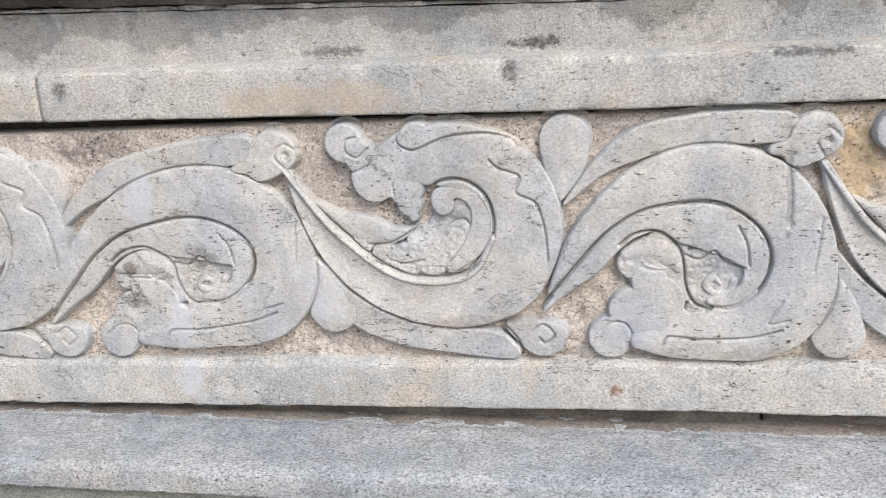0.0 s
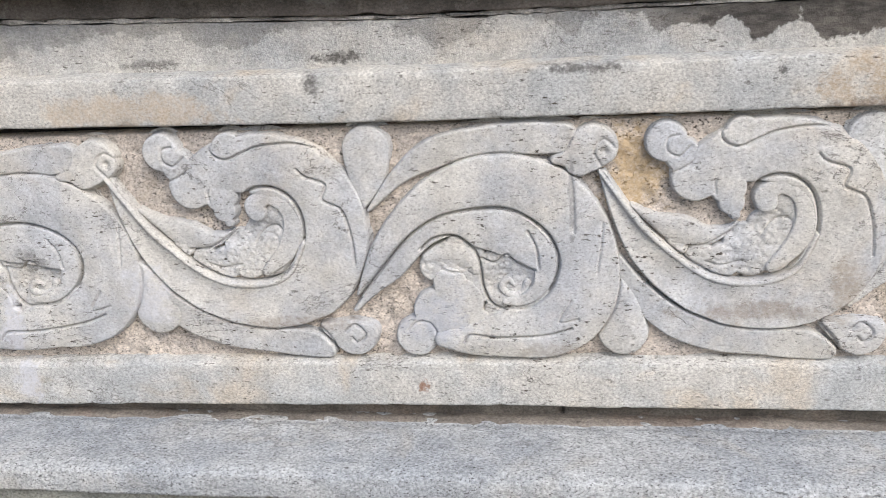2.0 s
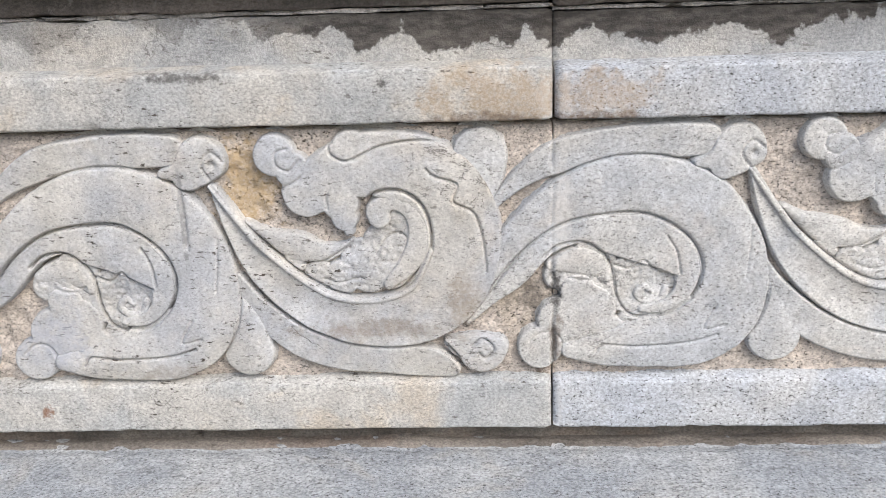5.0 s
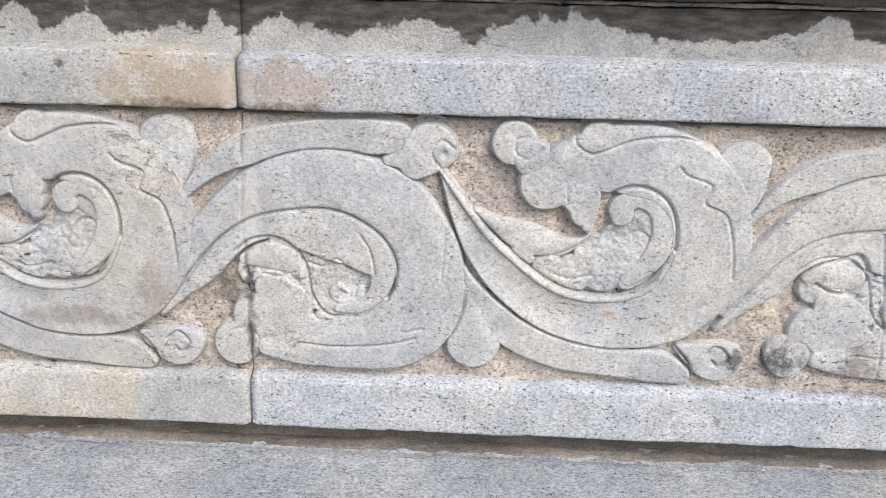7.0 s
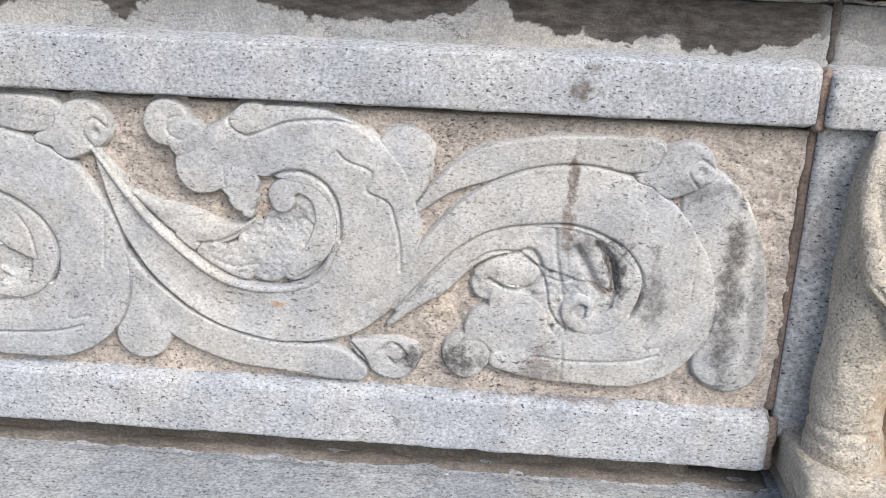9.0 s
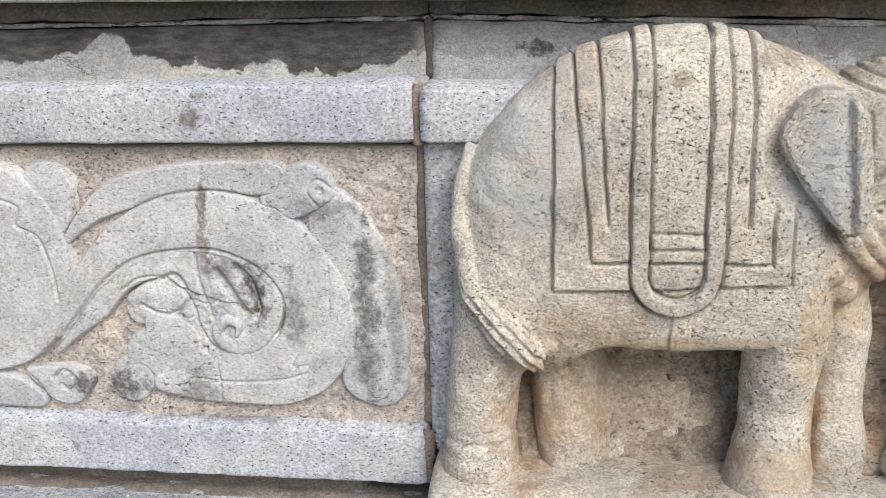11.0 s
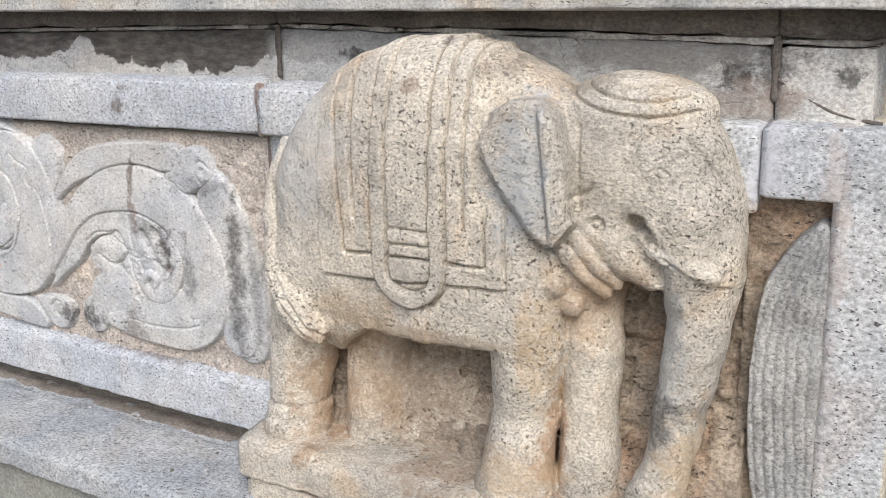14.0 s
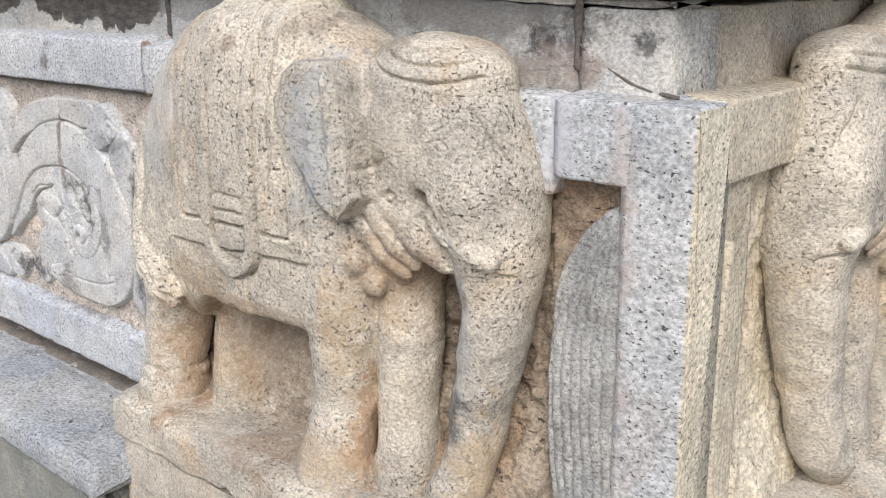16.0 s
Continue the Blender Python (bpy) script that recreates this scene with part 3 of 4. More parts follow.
block("stone_block", BN, LEFT, 1.815, BENCH_STONE, bench, seed=71, chip=0.007)
riser = thing("bench_wall", "grey stone wall below the bench ledge", "wall", "structure")
block("stone_block", rect(-0.13, 0.1, 0.0, 0.577), LEFT, 0.1, RISER_STONE, riser, step=0.02, seed=74)
block("stone_block", rect(-0.13, 0.1, 0.0, 0.577), 0.104, 1.79, RISER_STONE, riser, step=0.02, seed=75)


# ---- frieze ----
def ground_sheet(name, x0, x1, z0, z1, parent, material, base, res=0.0026, amp=0.0026, seed=0, flip=None, lean=0.0):
    """The hand-dressed ground behind a carving: a thick slab with a pecked face."""
    xs, zs = np.arange(x0, x1 + res, res), np.arange(z0, z1 + res, res)
    X, Z = np.meshgrid(xs, zs, indexing="ij")
    Y = base + amp * rough((X, Z), 75, 3, seed) + amp * rough((X, Z), 14, 2, seed + 5) - lean * np.clip((0.87 - Z) / 0.17, 0, 1) ** 1.4 * (1 + 0.35 * rough((X, Z), 11, 2, seed + 8))
    idx = np.arange(X.size).reshape(X.shape)
    q = np.stack([idx[:-1, :-1], idx[1:, :-1], idx[1:, 1:], idx[:-1, 1:]], axis=-1).reshape(-1, 4)
    V = np.stack([X, Y, Z], axis=-1).reshape(-1, 3)
    back = V.copy()
    back[:, 1] = base + 0.05
    n = len(V)
    rim = np.concatenate([idx[:, 0], idx[-1, 1:], idx[::-1, -1][1:], idx[0, ::-1][1:-1]])
    nxt = np.roll(rim, -1)
    side = np.stack([nxt, rim, rim + n, nxt + n], axis=1)
    return link_mesh(name, np.vstack([V, back]), np.vstack([q, side]), material, parent, flip=flip)


# control points of one rising scroll and one hanging scroll: x, z, half width
RISE = {
    "body": [(-0.086, 0.824, 0.008), (-0.053, 0.883, 0.018), (-0.016, 0.926, 0.026), (0.034, 0.964, 0.033), (0.09, 0.984, 0.038), (0.146, 0.982, 0.042), (0.195, 0.957, 0.046),
             (0.23, 0.909, 0.045), (0.241, 0.855, 0.046), (0.225, 0.8, 0.048), (0.187, 0.771, 0.046), (0.133, 0.762, 0.038), (0.077, 0.753, 0.026), (0.031, 0.753, 0.014)],
    "ribbon": [(-0.096, 0.799, 0.0046), (-0.064, 0.832, 0.0091), (-0.033, 0.861, 0.0152), (0.009, 0.906, 0.016), (0.054, 0.926, 0.0182), (0.094, 0.919, 0.0281), (0.13, 0.911, 0.0334), (0.162, 0.895, 0.0304), (0.182, 0.866, 0.019), (0.176, 0.834, 0.0137), (0.155, 0.816, 0.0106), (0.126, 0.81, 0.0076)],
    "tongue": [(0.015, 0.877, 0.0091), (0.043, 0.883, 0.019), (0.068, 0.877, 0.0182), (0.083, 0.858, 0.0091)],
    "curl": [(0.156, 0.838, 0.0068), (0.149, 0.822, 0.0076), (0.131, 0.821, 0.0076), (0.12, 0.832, 0.0068), (0.129, 0.843, 0.0061), (0.138, 0.835, 0.0046)],
    "tip": [(0.069, 0.752, 0.0129), (0.095, 0.747, 0.0129), (0.136, 0.744, 0.0114), (0.173, 0.752, 0.0084), (0.205, 0.765, 0.0046)],
    "sheath": [(-0.065, 0.955, 0.003), (-0.019, 1.003, 0.01), (0.032, 1.033, 0.017), (0.097, 1.046, 0.018), (0.159, 1.05, 0.018), (0.211, 1.05, 0.016)],
    "node": [(0.232, 1.012, 0.022), (0.25, 1.031, 0.032), (0.266, 1.025, 0.018)],
    "bud": [(-0.063, 1.035, 0.036), (-0.065, 1.003, 0.029), (-0.069, 0.972, 0.014), (-0.071, 0.953, 0.003)],
    "drop": [(0.29, 0.764, 0.036), (0.287, 0.8, 0.027), (0.284, 0.835, 0.011), (0.282, 0.851, 0.003)],
}
RISE_LOBES = [(-0.007, 0.757, 0.0319), (0.024, 0.796, 0.035), (0.057, 0.81, 0.038), (0.076, 0.769, 0.035), (0.114, 0.767, 0.0304), (0.046, 0.838, 0.0258), (0.151, 0.77, 0.0258)]
RISE_POCKETS = [((0.116, 0.846, 1), 0.018, 0.006), ((0.153, 0.845, 1), 0.018, 0.006), ((0.107, 0.829, 1), 0.011, 0.004), ((0.16, 0.826, 1), 0.011, 0.003)]
RISE_BED = [(0.113, 0.854, 0.0334), (0.149, 0.846, 0.0334), (0.124, 0.826, 0.0334), (0.091, 0.838, 0.0304), (0.046, 0.862, 0.0334), (0.068, 0.886, 0.0304), (0.024, 0.863, 0.0228), (0.164, 0.806, 0.0304), (0.121, 0.79, 0.0304), (0.177, 0.877, 0.0258)]
# grooves: points and depth
RISE_LINES = {
    "main": ([(-0.093, 0.814, 0.002), (-0.052, 0.863, 0.002), (-0.013, 0.907, 0.002), (0.032, 0.937, 0.002), (0.083, 0.948, 0.002), (0.126, 0.949, 0.002), (0.161, 0.935, 0.002), (0.19, 0.908, 0.002), (0.202, 0.873, 0.002), (0.194, 0.838, 0.002), (0.173, 0.813, 0.002), (0.15, 0.801, 0.002), (0.121, 0.805, 0.002)], 0.01425),
    "leaf_edge": ([(0.006, 0.891, 0.0017), (0.026, 0.907, 0.0017), (0.057, 0.91, 0.0017), (0.079, 0.894, 0.0017), (0.09, 0.87, 0.0017), (0.094, 0.83, 0.0017), (0.107, 0.805, 0.0017), (0.129, 0.798, 0.0017)], 0.012),
    "leaf_fold": ([(0.013, 0.867, 0.0017), (0.033, 0.861, 0.0017), (0.057, 0.855, 0.0017), (0.077, 0.862, 0.0017)], 0.005),
    "scallop": ([(0.092, 0.876, 0.0017), (0.112, 0.869, 0.0017), (0.129, 0.882, 0.0017), (0.145, 0.865, 0.0017), (0.169, 0.858, 0.0017)], 0.006),
    "notch": ([(0.16, 0.915, 0.0017), (0.171, 0.891, 0.0017), (0.174, 0.862, 0.0017)], 0.007),
    "lobe_spiral": ([(-0.021, 0.766, 0.0017), (-0.006, 0.779, 0.0017), (0.014, 0.777, 0.0017), (0.023, 0.754, 0.0017), (0.011, 0.733, 0.0017)], 0.004),
    "tip_line": ([(0.063, 0.75, 0.0017), (0.073, 0.761, 0.0017), (0.108, 0.757, 0.0017), (0.158, 0.758, 0.0017), (0.191, 0.762, 0.0017), (0.218, 0.771, 0.0017)], 0.007),
    "flake": ([(0.218, 0.813, 0.0017), (0.201, 0.781, 0.0017), (0.228, 0.785, 0.0017)], 0.004),
    "edge_line": ([(0.263, 0.926, 0.0017), (0.26, 0.892, 0.0017), (0.255, 0.854, 0.0017)], 0.003),
}
HANG = {
    "body": [(-0.453, 1.003, 0.006), (-0.428, 0.945, 0.016), (-0.393, 0.885, 0.024), (-0.336, 0.833, 0.029), (-0.267, 0.808, 0.034), (-0.196, 0.812, 0.041), (-0.145, 0.846, 0.05),
             (-0.12, 0.905, 0.051), (-0.127, 0.961, 0.05), (-0.163, 1.003, 0.048), (-0.216, 1.019, 0.046), (-0.263, 1.02, 0.04), (-0.304, 1.01, 0.03)],
    "ridge": [(-0.457, 1.005, 0.004), (-0.42, 0.952, 0.006), (-0.387, 0.911, 0.006), (-0.317, 0.853, 0.006), (-0.252, 0.838, 0.006), (-0.194, 0.853, 0.006), (-0.165, 0.902, 0.005)],
    "curl": [(-0.225, 0.86, 0.0091), (-0.192, 0.891, 0.016), (-0.18, 0.927, 0.0152), (-0.189, 0.957, 0.0129), (-0.213, 0.971, 0.0129), (-0.233, 0.961, 0.016), (-0.232, 0.951, 0.0167)],
    "leaf": [(-0.414, 0.955, 0.0038), (-0.383, 0.933, 0.0106), (-0.347, 0.916, 0.0205), (-0.311, 0.907, 0.0144), (-0.284, 0.914, 0.0068), (-0.27, 0.923, 0.0023)],
    "sheath": [(-0.434, 0.875, 0.005), (-0.413, 0.832, 0.014), (-0.366, 0.784, 0.019), (-0.3, 0.755, 0.019), (-0.233, 0.745, 0.018), (-0.176, 0.739, 0.019), (-0.145, 0.728, 0.011)],
    "node": [(-0.15, 0.772, 0.006), (-0.125, 0.762, 0.019), (-0.101, 0.753, 0.028), (-0.082, 0.76, 0.018)],
}
HANG_LOBES = [(-0.366, 1.04, 0.0289), (-0.326, 0.99, 0.035), (-0.283, 0.974, 0.0258), (-0.279, 0.953, 0.019), (-0.274, 0.935, 0.0084), (-0.294, 1.01, 0.0289), (-0.251, 1.009, 0.0319), (-0.263, 1.041, 0.0274), (-0.215, 1.012, 0.0274), (-0.343, 1.02, 0.0251), (-0.304, 0.988, 0.0274), (-0.221, 1.039, 0.0258)]
HANG_POCKETS = [(-0.274, 0.912, 1), (-0.245, 0.92, 1), (-0.22, 0.927, 1)]
HANG_INNER = [(-0.353, 0.896, 0.0167), (-0.321, 0.877, 0.0213), (-0.289, 0.871, 0.0258), (-0.252, 0.876, 0.0304), (-0.219, 0.884, 0.035), (-0.198, 0.913, 0.0274), (-0.229, 0.913, 0.0304), (-0.263, 0.897, 0.0274), (-0.2, 0.945, 0.0213)]
HANG_LINES = {
    "spiral": ([(-0.274, 0.845, 0.0021), (-0.226, 0.841, 0.0021), (-0.188, 0.862, 0.0021), (-0.167, 0.898, 0.0021), (-0.163, 0.932, 0.0021), (-0.173, 0.964, 0.0021), (-0.197, 0.984, 0.0021), (-0.225, 0.987, 0.0021), (-0.246, 0.977, 0.0021), (-0.254, 0.957, 0.0021), (-0.249, 0.938, 0.0021)], 0.01425),
    "fold": ([(-0.293, 1.051, 0.0018), (-0.289, 1.037, 0.0018), (-0.269, 1.028, 0.0018), (-0.241, 1.038, 0.0018), (-0.225, 1.044, 0.0018), (-0.198, 1.048, 0.0018), (-0.163, 1.048, 0.0018), (-0.137, 1.04, 0.0018), (-0.121, 1.027, 0.0018)], 0.00735),
    "step": ([(-0.165, 1.012, 0.0018), (-0.154, 1.001, 0.0018), (-0.125, 0.989, 0.0018), (-0.131, 0.967, 0.0018), (-0.106, 0.953, 0.0018), (-0.097, 0.931, 0.0018), (-0.092, 0.903, 0.0018), (-0.091, 0.87, 0.0018)], 0.006045),
    "lobe_spiral": ([(-0.332, 1.033, 0.0018), (-0.348, 1.02, 0.0018), (-0.364, 1.028, 0.0018), (-0.363, 1.044, 0.0018), (-0.349, 1.048, 0.0018)], 0.004),
    "lobe_seam": ([(-0.366, 0.995, 0.0018), (-0.343, 1.004, 0.0018), (-0.324, 1.015, 0.0018)], 0.003),
    "lobe_seam_low": ([(-0.3, 0.967, 0.0018), (-0.301, 0.983, 0.0018), (-0.295, 0.998, 0.0018)], 0.003),
    "leaf_cut": ([(-0.341, 0.893, 0.0018), (-0.312, 0.896, 0.0018), (-0.284, 0.91, 0.0018), (-0.27, 0.923, 0.0018)], 0.006),
    "vein": ([(-0.314, 0.871, 0.0018), (-0.293, 0.865, 0.0018), (-0.264, 0.87, 0.0018)], 0.004),
    "floor_vein": ([(-0.24, 0.901, 0.0018), (-0.225, 0.921, 0.0018), (-0.203, 0.927, 0.0018), (-0.188, 0.904, 0.0018)], 0.004),
}


def affine(src, dst):
    """The plane map that takes three anchors to three others; scales half widths alike."""
    a = np.array([[*p, 1] for p in src]).T
    m = np.array(dst).T @ np.linalg.inv(a)
    s = abs(np.linalg.det(m[:, :2])) ** 0.5
    return lambda pts: [(*(m @ np.array([p[0], p[1], 1.0])), p[2] * s) for p in pts]


RISE_ANCHOR = ((-0.094, 0.807), (0.265, 1.027), (0.135, 0.824))
HANG_ANCHOR = ((-0.454, 1.028), (-0.098, 0.755), (-0.232, 0.948))


def strokes_of(go, points):
    return [go([p]) for p in points]


def rising_scroll(parent, anchors, material, seed, worn=1.0, curl=None, marks=(), stain=None):
    go = affine(RISE_ANCHOR, anchors)
    body = go(RISE["body"])
    cut = {k: (go(p), d * worn ** 2.2) for k, (p, d) in RISE_LINES.items()}
    pick = lambda *names: [cut[n] for n in names]
    stem = relief("scroll_stem", [body], 0.0225 * worn, parent, material, "scroll", seed=seed, lines=pick("main", "flake", "edge_line", "tip_line") + ([stain] if stain else []))
    relief("inner_leaf", [go(RISE["ribbon"])], 0.0205 * worn, stem, material, "lobe", seed=seed + 1, lines=pick("main", "leaf_edge", "scallop", "notch") + list(marks))
    relief("lower_leaf", strokes_of(go, RISE_LOBES), 0.0192 * worn, stem, material, "lobe", seed=seed + 2, lines=pick("lobe_spiral", "tip_line", "leaf_edge", "leaf_fold") + list(marks))
    relief("leaf_bed", strokes_of(go, RISE_BED), 0.0155 * worn, stem, material, "lobe", seed=seed + 9, holes=[(*go([p])[0][:2], r, d * worn) for p, r, d in RISE_POCKETS], lines=pick("leaf_edge", "scallop") + list(marks), grit=0.0011)
    relief("leaf_tongue", [go(RISE["tongue"])], 0.0188 * worn, stem, material, "round", seed=seed + 3, lines=pick("leaf_fold", "leaf_edge") + list(marks))
    relief("small_curl", [curl or go(RISE["curl"])], (0.0195 if curl else 0.0165) * worn, stem, material, "round", seed=seed + 4)
    relief("leaf_tip", [go(RISE["tip"])], 0.0185 * worn, stem, material, "round", seed=seed + 10, lines=pick("tip_line"))
    relief("sheath_leaf", [go([(x, z - 0.006, w * 1.32) for x, z, w in RISE["sheath"]])], 0.0175 * worn, stem, material, "flat", seed=seed + 5, lines=[(edge_of(body, 1, 0.0018, 0.08, 0.5, 0.0), 0.006)])
    e = go([(0.266, 1.025, 0.01)])[0]
    relief("stem_knob", [go(RISE["node"]), go([(0.2, 1.015, 0.008), (0.232, 1.02, 0.02)])], 0.0205 * worn, stem, material, "lobe", seed=seed + 6, holes=[(*e[:2], 0.0045, 0.006)],
           lines=[(go([(0.262, 1.005, 0.002), (0.252, 1.025, 0.002), (0.265, 1.042, 0.002), (0.28, 1.03, 0.002)]), 0.003), (go([(0.19, 1.02, 0.0022), (0.213, 1.03, 0.0022), (0.225, 1.06, 0.0022)]), 0.009)])
    relief("bud", [go(RISE["bud"])], 0.0175 * worn, stem, material, "round", seed=seed + 7)
    relief("drop", [go(RISE["drop"])], 0.0195 * worn, stem, material, "round", seed=seed + 8, lines=[(edge_of(body, 1, 0.0018, 0.5, 0.8, 0.0), 0.006)])


def hanging_scroll(parent, anchors, material, seed, worn=1.0):
    go = affine(HANG_ANCHOR, anchors)
    body = go(HANG["body"])
    cut = {k: (go(p), d * worn ** 2.2) for k, (p, d) in HANG_LINES.items()}
    pick = lambda *names: [cut[n] for n in names]
    stem = relief("scroll_stem", [body], 0.0225 * worn, parent, material, "hang", seed=seed, lines=pick("spiral", "fold", "step"))
    relief("stem_rib", [go(HANG["ridge"])], 0.0238 * worn, stem, material, "round", seed=seed + 1, res=0.0012)
    relief("leaf_lobe", strokes_of(go, HANG_LOBES), 0.0215 * worn, stem, material, "lobe", seed=seed + 2, lines=pick("spiral", "fold", "lobe_spiral", "lobe_seam", "lobe_seam_low"))
    relief("leaf_floor", strokes_of(go, HANG_INNER), 0.0145 * worn, stem, material, "lobe", seed=seed + 3, lines=[(edge_of(go(HANG["ridge"]), 1, 0.0022, 0.2, 0.98), 0.008 * worn)] + pick("vein", "floor_vein", "leaf_cut"), holes=[(*go([p])[0][:2], 0.014, 0.006 * worn) for p in HANG_POCKETS], grit=0.001)
    relief("inner_leaf", [go(HANG["leaf"])], 0.0165 * worn, stem, material, "round", seed=seed + 7, lines=pick("leaf_cut"))
    relief("small_curl", [go(HANG["curl"])], 0.0195 * worn, stem, material, "lobe", seed=seed + 4, lines=pick("spiral"))
    relief("sheath_leaf", [go([(x, z + 0.005, w * 1.22) for x, z, w in HANG["sheath"]])], 0.018 * worn, stem, material, "flat", seed=seed + 5, lines=[(edge_of(body, -1, 0.002, 0.1, 0.6, 0.0), 0.008 * worn)])
    relief("stem_knob", [go(HANG["node"])], 0.019 * worn, stem, material, "lobe", seed=seed + 6,
           lines=[(go([(-0.115, 0.765, 0.002), (-0.1, 0.775, 0.002), (-0.085, 0.76, 0.002), (-0.097, 0.747, 0.002), (-0.106, 0.755, 0.002)]), 0.005), (go([(-0.155, 0.775, 0.002), (-0.135, 0.75, 0.002), (-0.13, 0.725, 0.002)]), 0.008)])


left_panel = thing("frieze_panel", "weathered buff granite frieze panel carved with leafy vine scrolls", "carved frieze")
ground_sheet("panel_ground", LEFT, JOINT - 0.0015, 0.705, 1.0645, left_panel, FIELD_STONE, FIELD, seed=80)
right_panel = thing("frieze_panel", "blue-grey granite frieze panel with shallower vine scrolls beside the elephant", "carved frieze")
ground_sheet("panel_ground", JOINT + 0.0015, END - 0.002, 0.705, 1.0645, right_panel, FIELD_STONE, FIELD, seed=81)

hanging_scroll(left_panel, ((-1.2, 1.02), (-0.844, 0.743), (-0.978, 0.94)), CARVED, 100)
rising_scroll(left_panel, ((-0.861, 0.781), (-0.454, 1.028), (-0.593, 0.828)), CARVED, 110)
hanging_scroll(left_panel, HANG_ANCHOR, CARVED, 120)
rising_scroll(left_panel, RISE_ANCHOR, CARVED, 130, stain=([(0.218, 1.012, 0.0038), (0.223, 0.968, 0.0034), (0.223, 0.914, 0.003)], 0.0035))
hanging_scroll(left_panel, ((0.262, 1.02), (0.612, 0.759), (0.478, 0.948)), CARVED, 140, 0.93)
rising_scroll(right_panel, ((0.593, 0.811), (0.953, 1.028), (0.831, 0.831)), CARVED_GREY, 150, 0.76)
hanging_scroll(right_panel, ((0.953, 1.028), (1.314, 0.764), (1.176, 0.953)), CARVED_GREY, 160, 0.76)
END_CURL = [(1.58, 0.919, 0.0063), (1.596, 0.886, 0.0091), (1.587, 0.848, 0.0105), (1.558, 0.819, 0.0105), (1.528, 0.824, 0.0098), (1.519, 0.841, 0.0084), (1.532, 0.854, 0.0077), (1.546, 0.848, 0.0063), (1.543, 0.835, 0.0042)]
END_MARKS = [([(1.55, 0.923, 0.0049), (1.566, 0.899, 0.0056), (1.573, 0.865, 0.0042)], 0.013), ([(1.526, 0.916, 0.0056), (1.539, 0.893, 0.0063), (1.553, 0.87, 0.0056), (1.568, 0.86, 0.0042)], 0.008), ([(1.499, 0.957, 0.0028), (1.501, 0.914, 0.0028), (1.514, 0.853, 0.0021), (1.52, 0.797, 0.0021)], 0.003), ([(1.424, 0.873, 0.0021), (1.448, 0.862, 0.0021), (1.47, 0.864, 0.0028), (1.486, 0.879, 0.0028)], 0.007), ([(1.446, 0.904, 0.0021), (1.472, 0.912, 0.0035), (1.486, 0.893, 0.0028)], 0.006)]
rising_scroll(right_panel, ((1.307, 0.815), (1.657, 1.017), (1.541, 0.835)), CARVED_GREY, 170, 0.66, curl=END_CURL, marks=END_MARKS)
relief("end_leaf", [[(1.66, 1.006, 0.021), (1.683, 0.959, 0.0406), (1.699, 0.9, 0.0462), (1.708, 0.839, 0.0476), (1.717, 0.783, 0.0385)]], 0.0095, right_panel, CARVED_GREY, "scroll", seed=180)


# ---- corner block with the elephant ----
pedestal = thing("corner_block", "speckled granite corner block with a recessed niche on each face", "stone block")
ground_sheet("niche_back", 1.82, 2.398, 0.66, 1.085, pedestal, PANEL_STONE, 0.034, amp=0.0055, seed=90, lean=0.05)
ground_sheet("niche_back", 2.388, 2.475, 0.66, 1.085, pedestal, PANEL_STONE, 0.03, amp=0.003, seed=87, lean=0.012)
ground_sheet("niche_back", 1.4, 2.412, 0.66, 1.085, pedestal, PIER_WARM_LIT, 0.03, amp=0.003, seed=91, flip=round_corner, lean=0.03)
ground_sheet("niche_back", 2.405, 2.475, 0.66, 1.085, pedestal, PIER_WARM_LIT, 0.015, amp=0.0012, seed=86, flip=round_corner)
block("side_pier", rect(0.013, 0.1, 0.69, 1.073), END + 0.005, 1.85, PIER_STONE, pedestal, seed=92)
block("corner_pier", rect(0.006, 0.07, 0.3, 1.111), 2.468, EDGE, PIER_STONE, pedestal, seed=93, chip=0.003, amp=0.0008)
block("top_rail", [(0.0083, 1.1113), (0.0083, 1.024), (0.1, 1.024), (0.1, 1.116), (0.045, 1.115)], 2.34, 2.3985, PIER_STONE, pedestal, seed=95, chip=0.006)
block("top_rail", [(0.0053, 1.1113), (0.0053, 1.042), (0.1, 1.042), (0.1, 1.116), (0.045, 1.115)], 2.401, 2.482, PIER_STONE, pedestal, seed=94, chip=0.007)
block("side_rail", [(0.0053, 1.1113), (0.0053, 1.042), (0.1, 1.042), (0.1, 1.116), (0.045, 1.115)], 2.25, 2.482, PIER_WARM_LIT, pedestal, seed=96, chip=0.003, flip=round_corner)
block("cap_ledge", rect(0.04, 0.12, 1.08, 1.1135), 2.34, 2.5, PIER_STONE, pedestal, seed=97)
plinth = thing("plinth", "worn cream granite plinth under the elephant, in two courses", "plinth", "structure")
PL = [(-0.1, 0.694), (-0.104, 0.648), (0.1, 0.648), (0.1, 0.705), (0.0, 0.705), (-0.085, 0.702)]
block("stone_block", PL, 1.792, 2.468, STATUE, plinth, seed=98, chip=0.01, amp=0.003)
block("stone_block", rect(-0.098, 0.1, 0.0, 0.645), 1.8, 2.53, STATUE, plinth, seed=99, step=0.012, chip=0.01, amp=0.003)
block("stone_block", PL, 1.4, 2.468, STATUE, plinth, seed=88, chip=0.01, amp=0.003, flip=round_corner)
block("stone_block", rect(-0.098, 0.1, 0.0, 0.645), 1.4, 2.53, STATUE, plinth, seed=89, step=0.012, chip=0.01, amp=0.003, flip=round_corner)
